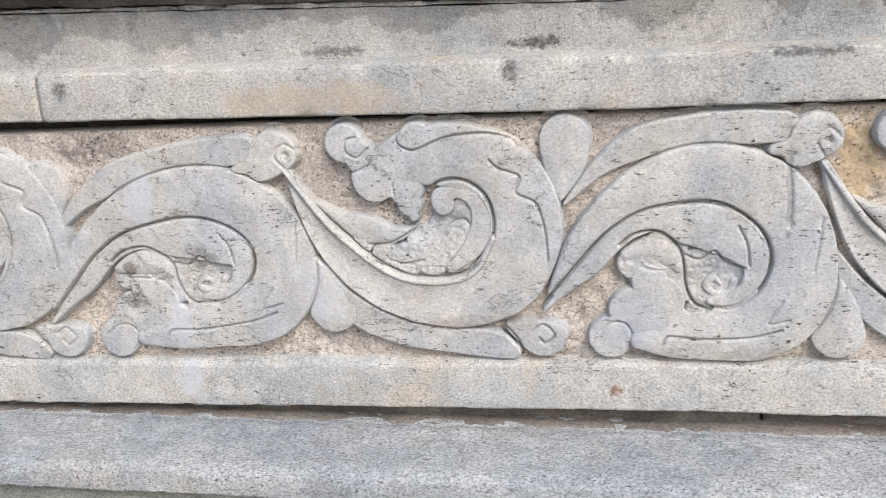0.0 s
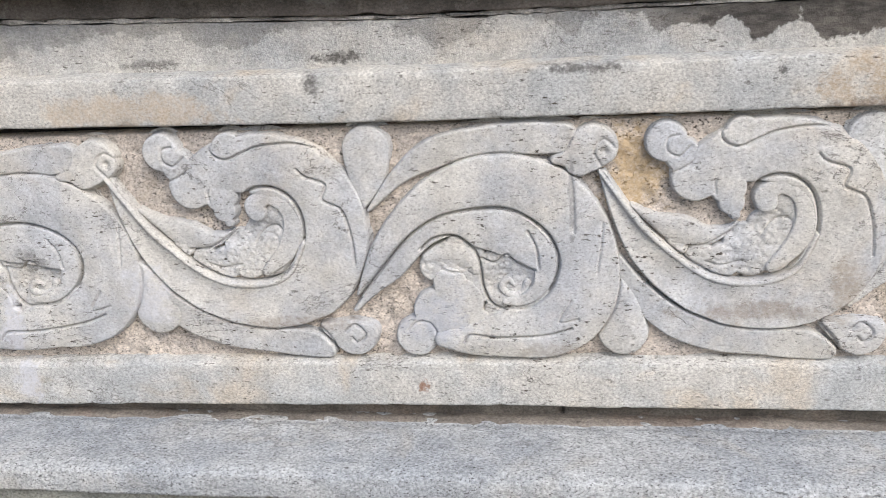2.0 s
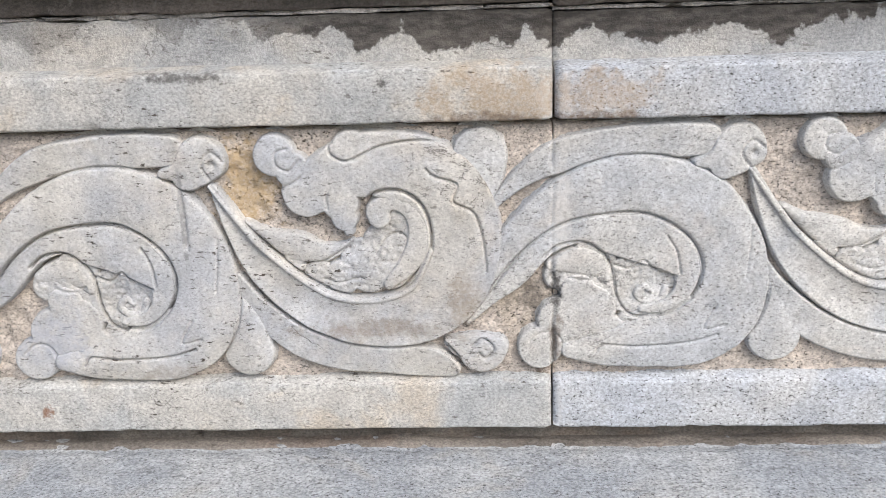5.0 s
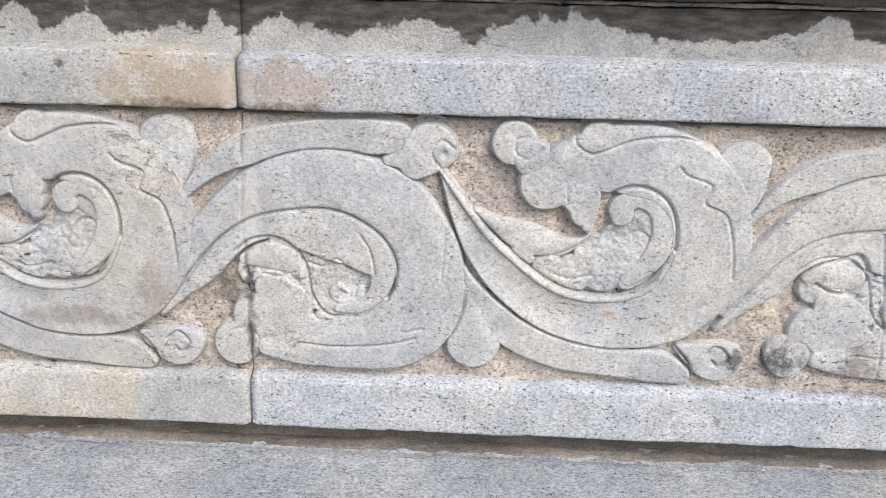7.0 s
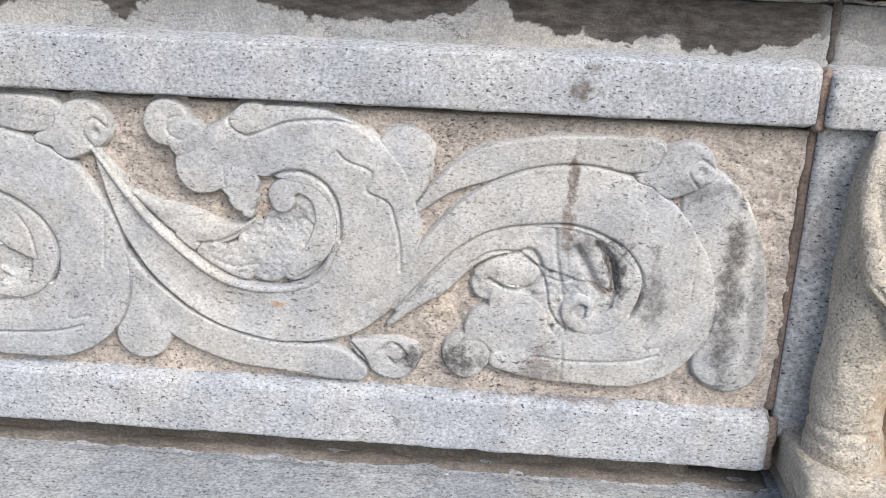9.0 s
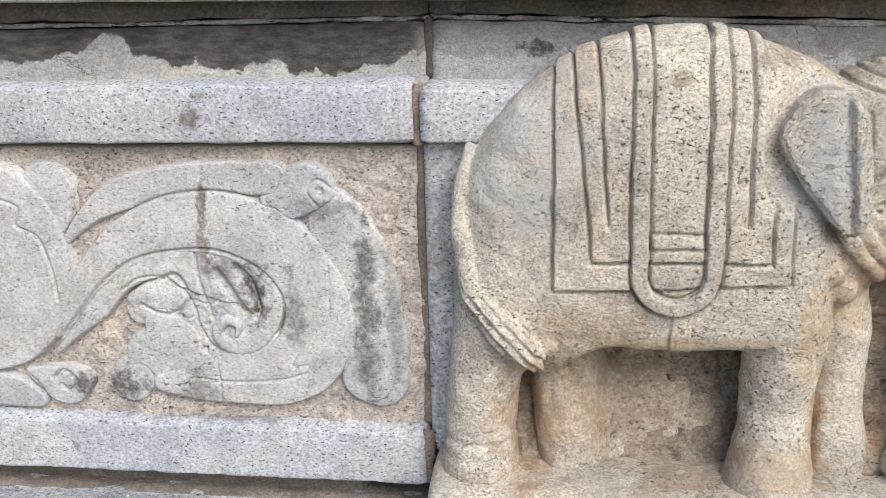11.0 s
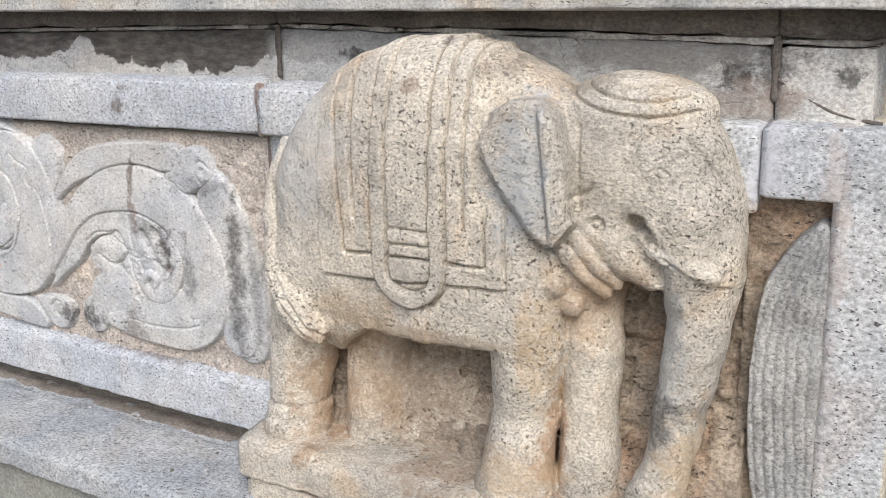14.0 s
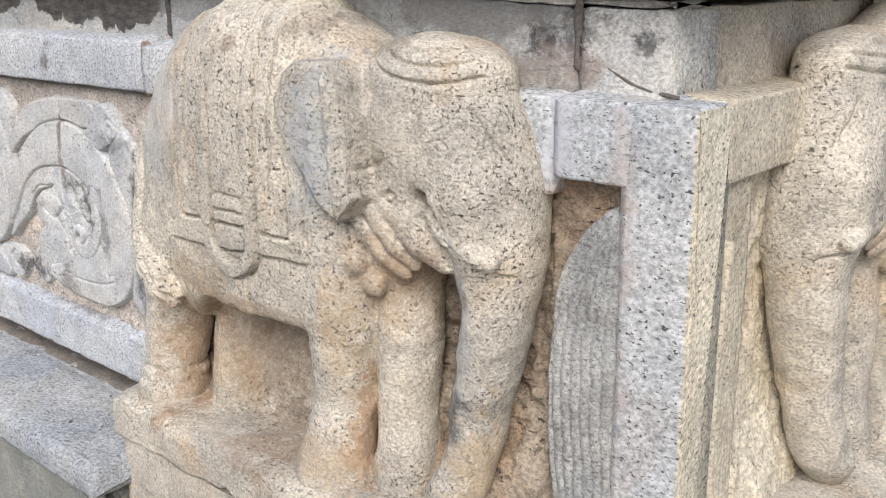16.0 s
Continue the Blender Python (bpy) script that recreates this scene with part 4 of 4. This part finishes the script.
TASSEL = [(2.46, 1.014, 0.009), (2.449, 0.985, 0.021), (2.44, 0.945, 0.031), (2.436, 0.87, 0.035), (2.437, 0.79, 0.034), (2.441, 0.735, 0.031), (2.448, 0.705, 0.02)]
SIDE_TASSEL = [(2.452, 0.988, 0.005), (2.447, 0.96, 0.013), (2.442, 0.9, 0.02), (2.441, 0.82, 0.021), (2.437, 0.755, 0.021), (2.428, 0.715, 0.014)]
relief("tassel", [TASSEL], 0.03, pedestal, TASSEL_STONE, "ribbed", base=0.032, seed=182, label="ribbed dark grey carved tassel", joints=False)
relief("tassel", [SIDE_TASSEL], 0.011, pedestal, PIER_WARM_LIT, "ribbed", base=0.018, seed=183, flip=round_corner, label="slender cream carved tassel", joints=False)


def surface_nets(D, origin, h):
    """Points and quads of the surface where the field D changes sign."""
    ins = D < 0
    n = np.array(D.shape) - 1
    total, count = np.zeros((*n, 3), dtype=np.float32), np.zeros(n, dtype=np.float32)
    sl = lambda o, a: slice(o, o + n[a])
    for ax in range(3):
        others = [a for a in range(3) if a != ax]
        for c in range(4):
            o = [0, 0, 0]
            o[others[0]], o[others[1]] = c & 1, c >> 1
            p = list(o)
            p[ax] = 1
            A, B = D[sl(o[0], 0), sl(o[1], 1), sl(o[2], 2)], D[sl(p[0], 0), sl(p[1], 1), sl(p[2], 2)]
            cross = (A < 0) != (B < 0)
            t = np.where(cross, A / np.where(cross, A - B, 1), 0)
            for a in range(3):
                total[..., a] += np.where(cross, t if a == ax else o[a], 0)
            count += cross
    has = count > 0
    ids = np.full(n, -1, dtype=np.int64)
    ids[has] = np.arange(has.sum())
    cell = np.argwhere(has)
    verts = np.array(origin) + h * (cell + total[has] / count[has][:, None])
    quads = []
    for ax in range(3):
        u, w = (ax + 1) % 3, (ax + 2) % 3
        cut = [slice(None)] * 3
        a0, a1 = list(cut), list(cut)
        a0[ax], a1[ax] = slice(0, -1), slice(1, None)
        A, B = ins[tuple(a0)], ins[tuple(a1)]
        e = np.argwhere(A != B)
        e = e[(e[:, u] > 0) & (e[:, w] > 0) & (e[:, u] < n[u]) & (e[:, w] < n[w])]
        du, dw = np.eye(3, dtype=int)[u], np.eye(3, dtype=int)[w]
        q = np.stack([ids[tuple((e - s).T)] for s in (du + dw, dw, 0 * du, du)], axis=1)
        out = A[tuple(e.T)]
        q[~out] = q[~out][:, ::-1]
        quads.append(q)
    return verts, np.vstack(quads)


def over(d, width=0.0016):
    return np.clip(d / width + 0.5, 0, 1)


def incised(d, width=0.0017):
    return np.exp(-(d / width) ** 2)


# incised lines of the head: rings of the cap, brow, eye, cheek and trunk folds
HEAD_LINES = [
    ([(2.2, 1.166), (2.222, 1.142), (2.26, 1.126), (2.31, 1.12), (2.35, 1.126)], 0.005, 0.0021),
    ([(2.218, 1.168), (2.24, 1.15), (2.275, 1.138), (2.31, 1.135), (2.343, 1.14)], 0.0045, 0.002),
    ([(2.245, 1.16), (2.28, 1.149), (2.315, 1.149)], 0.004, 0.002),
    ([(2.313, 1.07), (2.322, 1.073), (2.331, 1.067), (2.322, 1.065), (2.313, 1.07)], 0.0018, 0.0015),
    ([(2.24, 1.04), (2.25, 1.046), (2.256, 1.054)], 0.004, 0.0022),
    ([(2.252, 1.013), (2.258, 1.018), (2.264, 1.013), (2.258, 1.008), (2.252, 1.013)], 0.003, 0.0018),
    ([(2.33, 0.985), (2.36, 0.968), (2.385, 0.957)], 0.004, 0.002),
    ([(2.345, 1.1), (2.366, 1.075), (2.376, 1.06)], 0.004, 0.002),
    ([(2.238, 1.11), (2.24, 1.07), (2.241, 1.02)], 0.004, 0.0022),
]


def saddle_cloth(v):
    """How far the cloth, its straps and borders stand out of the flank at each point."""
    xs, ys, zs = v[:, 0], v[:, 1], v[:, 2]
    xs = xs + 0.0012 * value_noise((xs, zs), 40, 3)
    zs = zs + 0.0012 * value_noise((xs, zs), 38, 4)
    cloth = np.minimum(np.minimum(xs - 1.93, 2.167 - xs), zs - (0.93 + 0.045 * (xs - 1.93)))
    on = over(cloth)
    lift = 0.005 * on - 0.005 * incised(cloth + 0.002)
    inner = np.minimum(np.minimum(xs - (1.968 - 0.1 * (zs - 0.96)), 2.148 - xs), zs - 0.962)
    lift += 0.0008 * over(inner) - 0.0085 * incised(inner) * on
    inner = np.minimum(np.minimum(xs - (1.987 - 0.07 * (zs - 0.96)), 2.123 - xs), zs - 0.986)
    lift += -0.0008 * over(inner) - 0.0085 * incised(inner) * on * (zs > 1.0)
    loop = np.where(zs > 0.952, np.abs(np.abs(xs - 2.054) - 0.0375), np.abs(np.hypot(xs - 2.054, zs - 0.952) - 0.0375))
    strap = over(0.0085 - loop)
    lift = lift * (1 - strap) + 0.008 * strap - 0.0075 * incised(loop - 0.0098)
    bar = np.maximum(np.abs(zs - 0.985) - 0.008, np.abs(xs - 2.054) - 0.028)
    lift += 0.0015 * over(-bar) - 0.005 * incised(np.abs(bar))
    girth = np.maximum(np.abs(xs - 2.062) - 0.011, zs - 0.914)
    lift += 0.004 * over(-girth) * (1 - strap)
    reach = np.clip((zs - 0.86) / 0.008, 0, 1) * (ys < 0.03) * np.clip((2.172 - xs) / 0.004, 0, 1) * np.clip((xs - 1.922) / 0.004, 0, 1)
    behind_ear = np.clip((2.138 - xs) / 0.006, 0, 1) + np.clip((1.03 - zs) / 0.02, 0, 1)
    lift = lift * reach * np.clip(behind_ear, 0, 1)
    front = (v[:, 1] < 0.03) & (v[:, 0] > 2.18) & (v[:, 2] > 0.93)
    x, z = v[front, 0], v[front, 2]
    for line, depth, width in HEAD_LINES:
        u = across(x, z, spline([(a, b, width) for a, b in line], 4))[0]
        lift[front] -= depth * np.exp(-u ** 2)
    return lift


def refine(V, Q, mask):
    """Split the chosen quads in four."""
    some, rest = Q[mask], Q[~mask]
    e = np.sort(np.stack([some, np.roll(some, -1, axis=1)], axis=2).reshape(-1, 2), axis=1)
    pairs, inv = np.unique(e, axis=0, return_inverse=True)
    mid = len(V) + inv.reshape(-1, 4)
    cen = len(V) + len(pairs) + np.arange(len(some))
    V = np.vstack([V, (V[pairs[:, 0]] + V[pairs[:, 1]]) / 2, V[some].mean(axis=1)])
    new_q = [np.stack([some[:, k], mid[:, k], cen, mid[:, k - 1]], axis=1) for k in range(4)]
    return V, np.vstack([rest, *new_q]), np.vstack(new_q)


def dress(V, Q):
    """Lay the saddle cloth over the flank."""
    c = V[Q].mean(axis=1)
    V, Q, fine = refine(V, Q, (c[:, 0] > 1.918) & ((c[:, 0] < 2.176) | (c[:, 2] > 0.93)) & (c[:, 2] > 0.855) & (c[:, 1] < 0.03))
    N = np.zeros_like(V)
    n = np.cross(V[Q[:, 2]] - V[Q[:, 0]], V[Q[:, 3]] - V[Q[:, 1]])
    for k in range(4):
        np.add.at(N, Q[:, k], n)
    N /= np.linalg.norm(N, axis=1)[:, None] + 1e-12
    out = V + N * saddle_cloth(V)[:, None]
    return out, Q


def elephant_form(h=0.0027):
    """A standing elephant in high relief, head to +x, with saddle cloth, girth, collar, cap and tail."""
    lo, hi = np.array((1.778, -0.112, 0.688)), np.array((2.425, 0.064, 1.208))
    ax = [np.arange(a, b, h, dtype=np.float32) for a, b in zip(lo, hi)]
    X, Y, Z = np.meshgrid(*ax, indexing="ij")
    n1 = rough((X, Y, Z), 16, 2, 3)
    X0, Z0 = X + 0.0016 * n1, Z + 0.0016 * rough((X, Y, Z), 13, 2, 6)

    def ball(c, r, e=2.0):
        qx, qy, qz = [np.abs(a - m) / s + 1e-6 for a, m, s in zip((X0, Y, Z0), c, r)]
        rho = np.sqrt(qx ** 2 + qz ** 2)
        k = (rho ** e + qy ** e) ** (1 / e)
        g = np.sqrt((rho ** (e - 2) * qx / r[0]) ** 2 + (rho ** (e - 2) * qz / r[2]) ** 2 + (qy ** (e - 1) / r[1]) ** 2) * k ** (1 - e)
        return (k - 1) / np.maximum(g, 1.0)

    def limb(pts, deep=1.0):
        d = None
        for a, b in zip(pts, pts[1:]):
            a, b = np.array(a), np.array(b)
            v = b[:3] - a[:3]
            px, py, pz = X0 - a[0], (Y - a[1]) / deep, Z0 - a[2]
            t = np.clip((px * v[0] + py * v[1] / deep + pz * v[2]) / (v[0] ** 2 + (v[1] / deep) ** 2 + v[2] ** 2), 0, 1)
            e = np.sqrt((px - t * v[0]) ** 2 + (py - t * v[1] / deep) ** 2 + (pz - t * v[2]) ** 2) - (a[3] + t * (b[3] - a[3]))
            d = e if d is None else np.minimum(d, e)
        return d

    def join(a, b, k=0.02):
        m = np.clip(0.5 + 0.5 * (b - a) / k, 0, 1)
        return b + (a - b) * m - k * m * (1 - m)

    def cut(d, width=0.0024):
        return np.exp(-(d / width) ** 2)

    body = ball((2.061, 0.0, 0.98), (0.241, 0.079, 0.212), 3.0)
    body = -join(-body, 2.207 + 0.3 * np.maximum(Z0 - 1.0, 0.0) - X0, 0.03)
    floor_z = np.interp(X0, (1.8, 1.9, 1.915, 1.979, 2.13, 2.3), (0.795, 0.8, 0.81, 0.862, 0.867, 0.875))
    body = -join(-body, Z0 - floor_z, 0.009)
    D = body
    # legs
    legs = limb([(1.872, -0.014, 0.915, 0.056), (1.853, -0.024, 0.82, 0.044), (1.845, -0.03, 0.75, 0.041), (1.846, -0.034, 0.71, 0.047)])
    legs = legs + 0.003 * cut(Z0 - 0.742, 0.003) + 0.002 * cut(Z0 - 0.725, 0.003)
    D = join(D, legs, 0.022)
    D = join(D, limb([(1.955, 0.03, 0.88, 0.04), (1.942, 0.012, 0.79, 0.04), (1.952, -0.004, 0.71, 0.042)]), 0.006)
    D = join(D, ball((2.045, 0.082, 0.69), (0.14, 0.09, 0.145), 2.4) + 0.003 * rough((X, Y, Z), 30, 3, 21), 0.022)
    D = join(D, limb([(2.178, -0.018, 0.96, 0.048), (2.178, -0.026, 0.88, 0.045), (2.172, -0.03, 0.79, 0.037), (2.168, -0.036, 0.735, 0.04), (2.166, -0.04, 0.7, 0.048)]), 0.014)
    far = limb([(2.23, 0.006, 0.93, 0.036), (2.239, -0.004, 0.862, 0.036), (2.24, -0.006, 0.78, 0.033), (2.24, -0.01, 0.71, 0.037)])
    D = np.minimum(D, far)
    # head, trunk, lip
    head = ball((2.262, 0.0, 1.07), (0.095, 0.054, 0.082), 2.4)
    head = join(head, ball((2.325, 0.0, 1.045), (0.061, 0.048, 0.078), 2.2), 0.02)
    head = join(head, limb([(2.34, 0.0, 1.02, 0.05), (2.354, -0.002, 0.965, 0.041), (2.355, -0.005, 0.92, 0.033), (2.347, -0.009, 0.86, 0.028), (2.339, -0.014, 0.8, 0.0255), (2.331, -0.022, 0.745, 0.025), (2.312, -0.028, 0.718, 0.021)], 1.2), 0.02)
    head = join(head, limb([(2.25, -0.014, 1.006, 0.037), (2.284, -0.025, 0.978, 0.024), (2.311, -0.031, 0.956, 0.0095)]), 0.012)
    D = join(D, ball((2.235, 0.0, 0.985), (0.048, 0.05, 0.075), 2.4), 0.012)
    D = np.minimum(D, head + 0.002)
    D = join(D, head, 0.004)
    D = np.maximum(D, -limb([(2.309, -0.06, 1.01, 0.01), (2.318, -0.056, 0.99, 0.009), (2.321, -0.05, 0.958, 0.008)], 2.2))
    D = np.maximum(D, -ball((2.301, -0.056, 1.017), (0.013, 0.03, 0.0105)))
    D = np.minimum(D, limb([(2.32, -0.042, 0.991, 0.0105), (2.35, -0.047, 0.981, 0.011), (2.374, -0.047, 0.972, 0.0105)]))
    cap = ball((2.285, 0.0, 1.127), (0.073, 0.046, 0.033), 2.2)
    D = join(D, cap, 0.016)
    # ear: a hanging flap with a folded front rim
    left = np.interp(Z0, (0.99, 1.009, 1.042, 1.076, 1.088, 1.1, 1.125, 1.14), (2.218, 2.198, 2.171, 2.152, 2.146, 2.147, 2.163, 2.188))
    right = np.interp(Z0, (0.99, 1.013, 1.052, 1.088, 1.118, 1.14), (2.225, 2.239, 2.237, 2.232, 2.224, 2.204))
    inside = np.maximum(np.maximum(left - X0, X0 - right) * 0.8, np.maximum(Z0 - 1.137, 0.991 - Z0))
    back = np.interp(X0 + 0.1 * (Z0 - 1.06), (2.14, 2.2, 2.214, 2.22, 2.236), (-0.089, -0.087, -0.079, -0.087, -0.081))
    ear = join(np.maximum(inside, np.maximum(back - Y, Y + 0.03)), np.maximum(inside + 0.004, back - 0.003 - Y), 0.001)
    D = np.minimum(D, np.maximum(ear, Y + 0.03))
    # collar, tassels, tail
    D = np.minimum(D, limb([(2.22, -0.056, 0.99, 0.0075), (2.247, -0.05, 0.957, 0.0075), (2.264, -0.034, 0.938, 0.007)], 0.7))
    D = np.minimum(D, limb([(2.236, -0.052, 0.998, 0.0075), (2.26, -0.048, 0.966, 0.0075), (2.276, -0.032, 0.95, 0.007)], 0.7))
    for c in ((2.2, -0.054, 0.966), (2.212, -0.052, 0.944), (2.23, -0.043, 0.925)):
        D = join(D, ball(c, (0.015, 0.01, 0.014)), 0.005)
    tail = limb([(1.838, -0.018, 1.072, 0.007), (1.83, -0.03, 1.034, 0.0095), (1.827, -0.04, 0.992, 0.0105), (1.833, -0.05, 0.95, 0.012), (1.846, -0.06, 0.913, 0.0145), (1.874, -0.068, 0.882, 0.0195), (1.899, -0.07, 0.858, 0.0175), (1.912, -0.068, 0.844, 0.0105)])
    strand = np.sin(((X0 - 1.85) * 0.72 + (Z0 - 0.915) * 0.69) * 640)
    D = join(D, tail + np.where(Z0 < 0.92, 0.0026 * strand, 0), 0.0045)
    # eye, brow marks, wear
    D = D + (Y < -0.02) * (0.0035 * cut(np.hypot(X0 - 2.258, Z0 - 1.013) - 0.006, 0.0026) + 0.003 * cut(np.hypot((X0 - 2.245) * 0.7, Z0 - 1.045 - 0.4 * (X0 - 2.245)), 0.004))
    D = D + 0.0015 * rough((X, Y, Z), 55, 2, 8) + 0.001 * n1
    low = np.clip((0.9 - Z) / 0.08, 0, 1)
    D = D + low * (0.0035 * rough((X, Y, Z), 19, 2, 12) + 0.0022 * np.clip(rough((X, Y, Z), 80, 1, 14) - 0.25, 0, 1))
    D = np.maximum(D, Y - 0.058)
    D = np.maximum(D, 0.696 - Z)
    return surface_nets(D, lo, h)


verts, quads = dress(*elephant_form())
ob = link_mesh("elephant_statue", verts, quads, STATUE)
tagged(ob, "cream granite elephant statue in high relief with draped saddle cloth", "statue", "elephants at the corner")
ob = link_mesh("elephant_statue", verts, quads, STATUE, flip=lambda v: round_corner(v) + np.array([0.0, 0.045, 0.0]))
tagged(ob, "warm-lit granite elephant statue on the adjoining face of the corner", "statue", "elephants at the corner")


# ---- mortar, debris and repairs ----
def mortar_strip(name, x, z0, z1, y, width, material, parent, seed, drift=0.0, label="", proud=0.003):
    """A ragged upright run of mortar filling a joint."""
    relief(name, [[(x, z0, width), (x + drift * 0.3, z0 * 0.67 + z1 * 0.33, width * 0.7), (x + drift * 0.7, z0 * 0.33 + z1 * 0.67, width * 1.2), (x + drift, z1, width * 0.8)]], proud, parent, material, "round", base=y, res=0.0016, seed=seed, label=label, joints=False)


for z0, z1, y in ((0.655, 0.716, 0.0055), (0.728, 1.066, FIELD - 0.0005), (1.076, 1.134, 0.0045)):
    mortar_strip("mortar_joint", END + 0.001, z0, z1, y + 0.0015, 0.0062, MORTAR, right_panel, 200 + int(z0 * 100), label="red-brown crumbling mortar joint")

# Thin raised strip painted dark in place of the crack's shaded gap.
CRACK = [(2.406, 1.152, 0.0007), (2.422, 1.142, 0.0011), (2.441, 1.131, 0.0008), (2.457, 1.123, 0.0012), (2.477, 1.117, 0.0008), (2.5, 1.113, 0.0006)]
relief("crack", [CRACK], 0.0014, wall, DARK_COURSE, "round", base=0.0364, res=0.0005, seed=240, label="wall crack drawn as a thin raised strip, its shade put into the colour", joints=False)
for x, z0, z1, w in ((1.787, 1.148, 1.205, 0.0042), (2.403, 1.135, 1.19, 0.0035)):
    mortar_strip("mortar_joint", x, z0, z1, 0.0368, w, DARK_COURSE, wall, 220 + int(x * 10), proud=0.0016, label="blackened upright mortar joint")

rng = random.Random(5)


def pebble(x, y, z, r, material, label):
    bm = bmesh.new()
    bmesh.ops.create_icosphere(bm, subdivisions=2, radius=1.0)
    ph = rng.random() * 9
    for v in bm.verts:
        k = 0.8 + 0.35 * noise.noise(v.co * 1.3 + Vector((ph, ph, ph)))
        v.co = Vector((v.co.x * r * k, v.co.y * r * k * 0.75, v.co.z * r * k * 0.4))
    ob = part("pebble", bm, material)
    ob.matrix_basis = pose(x, y, z + r * 0.25, 0, 0, rng.random() * 180)
    return tagged(ob, label, "pebble", "crumbs on the bench")


for k in range(26):
    px = rng.uniform(0.3, 1.75)
    pebble(px, rng.uniform(-0.12, 0.02) if k % 3 else 0.015, 0.6175, rng.uniform(0.0018, 0.004), PALE_MORTAR, "small pale crumb of mortar lying on the bench ledge")

for k in range(14):
    pebble(rng.uniform(1.35, 1.78), rng.uniform(-0.12, 0.01), 0.6175, rng.uniform(0.002, 0.005), SHADE_STONE if k % 2 else PALE_MORTAR, "small dark flake of litter lying on the bench ledge" if k % 2 else "small pale crumb of mortar lying on the bench ledge")
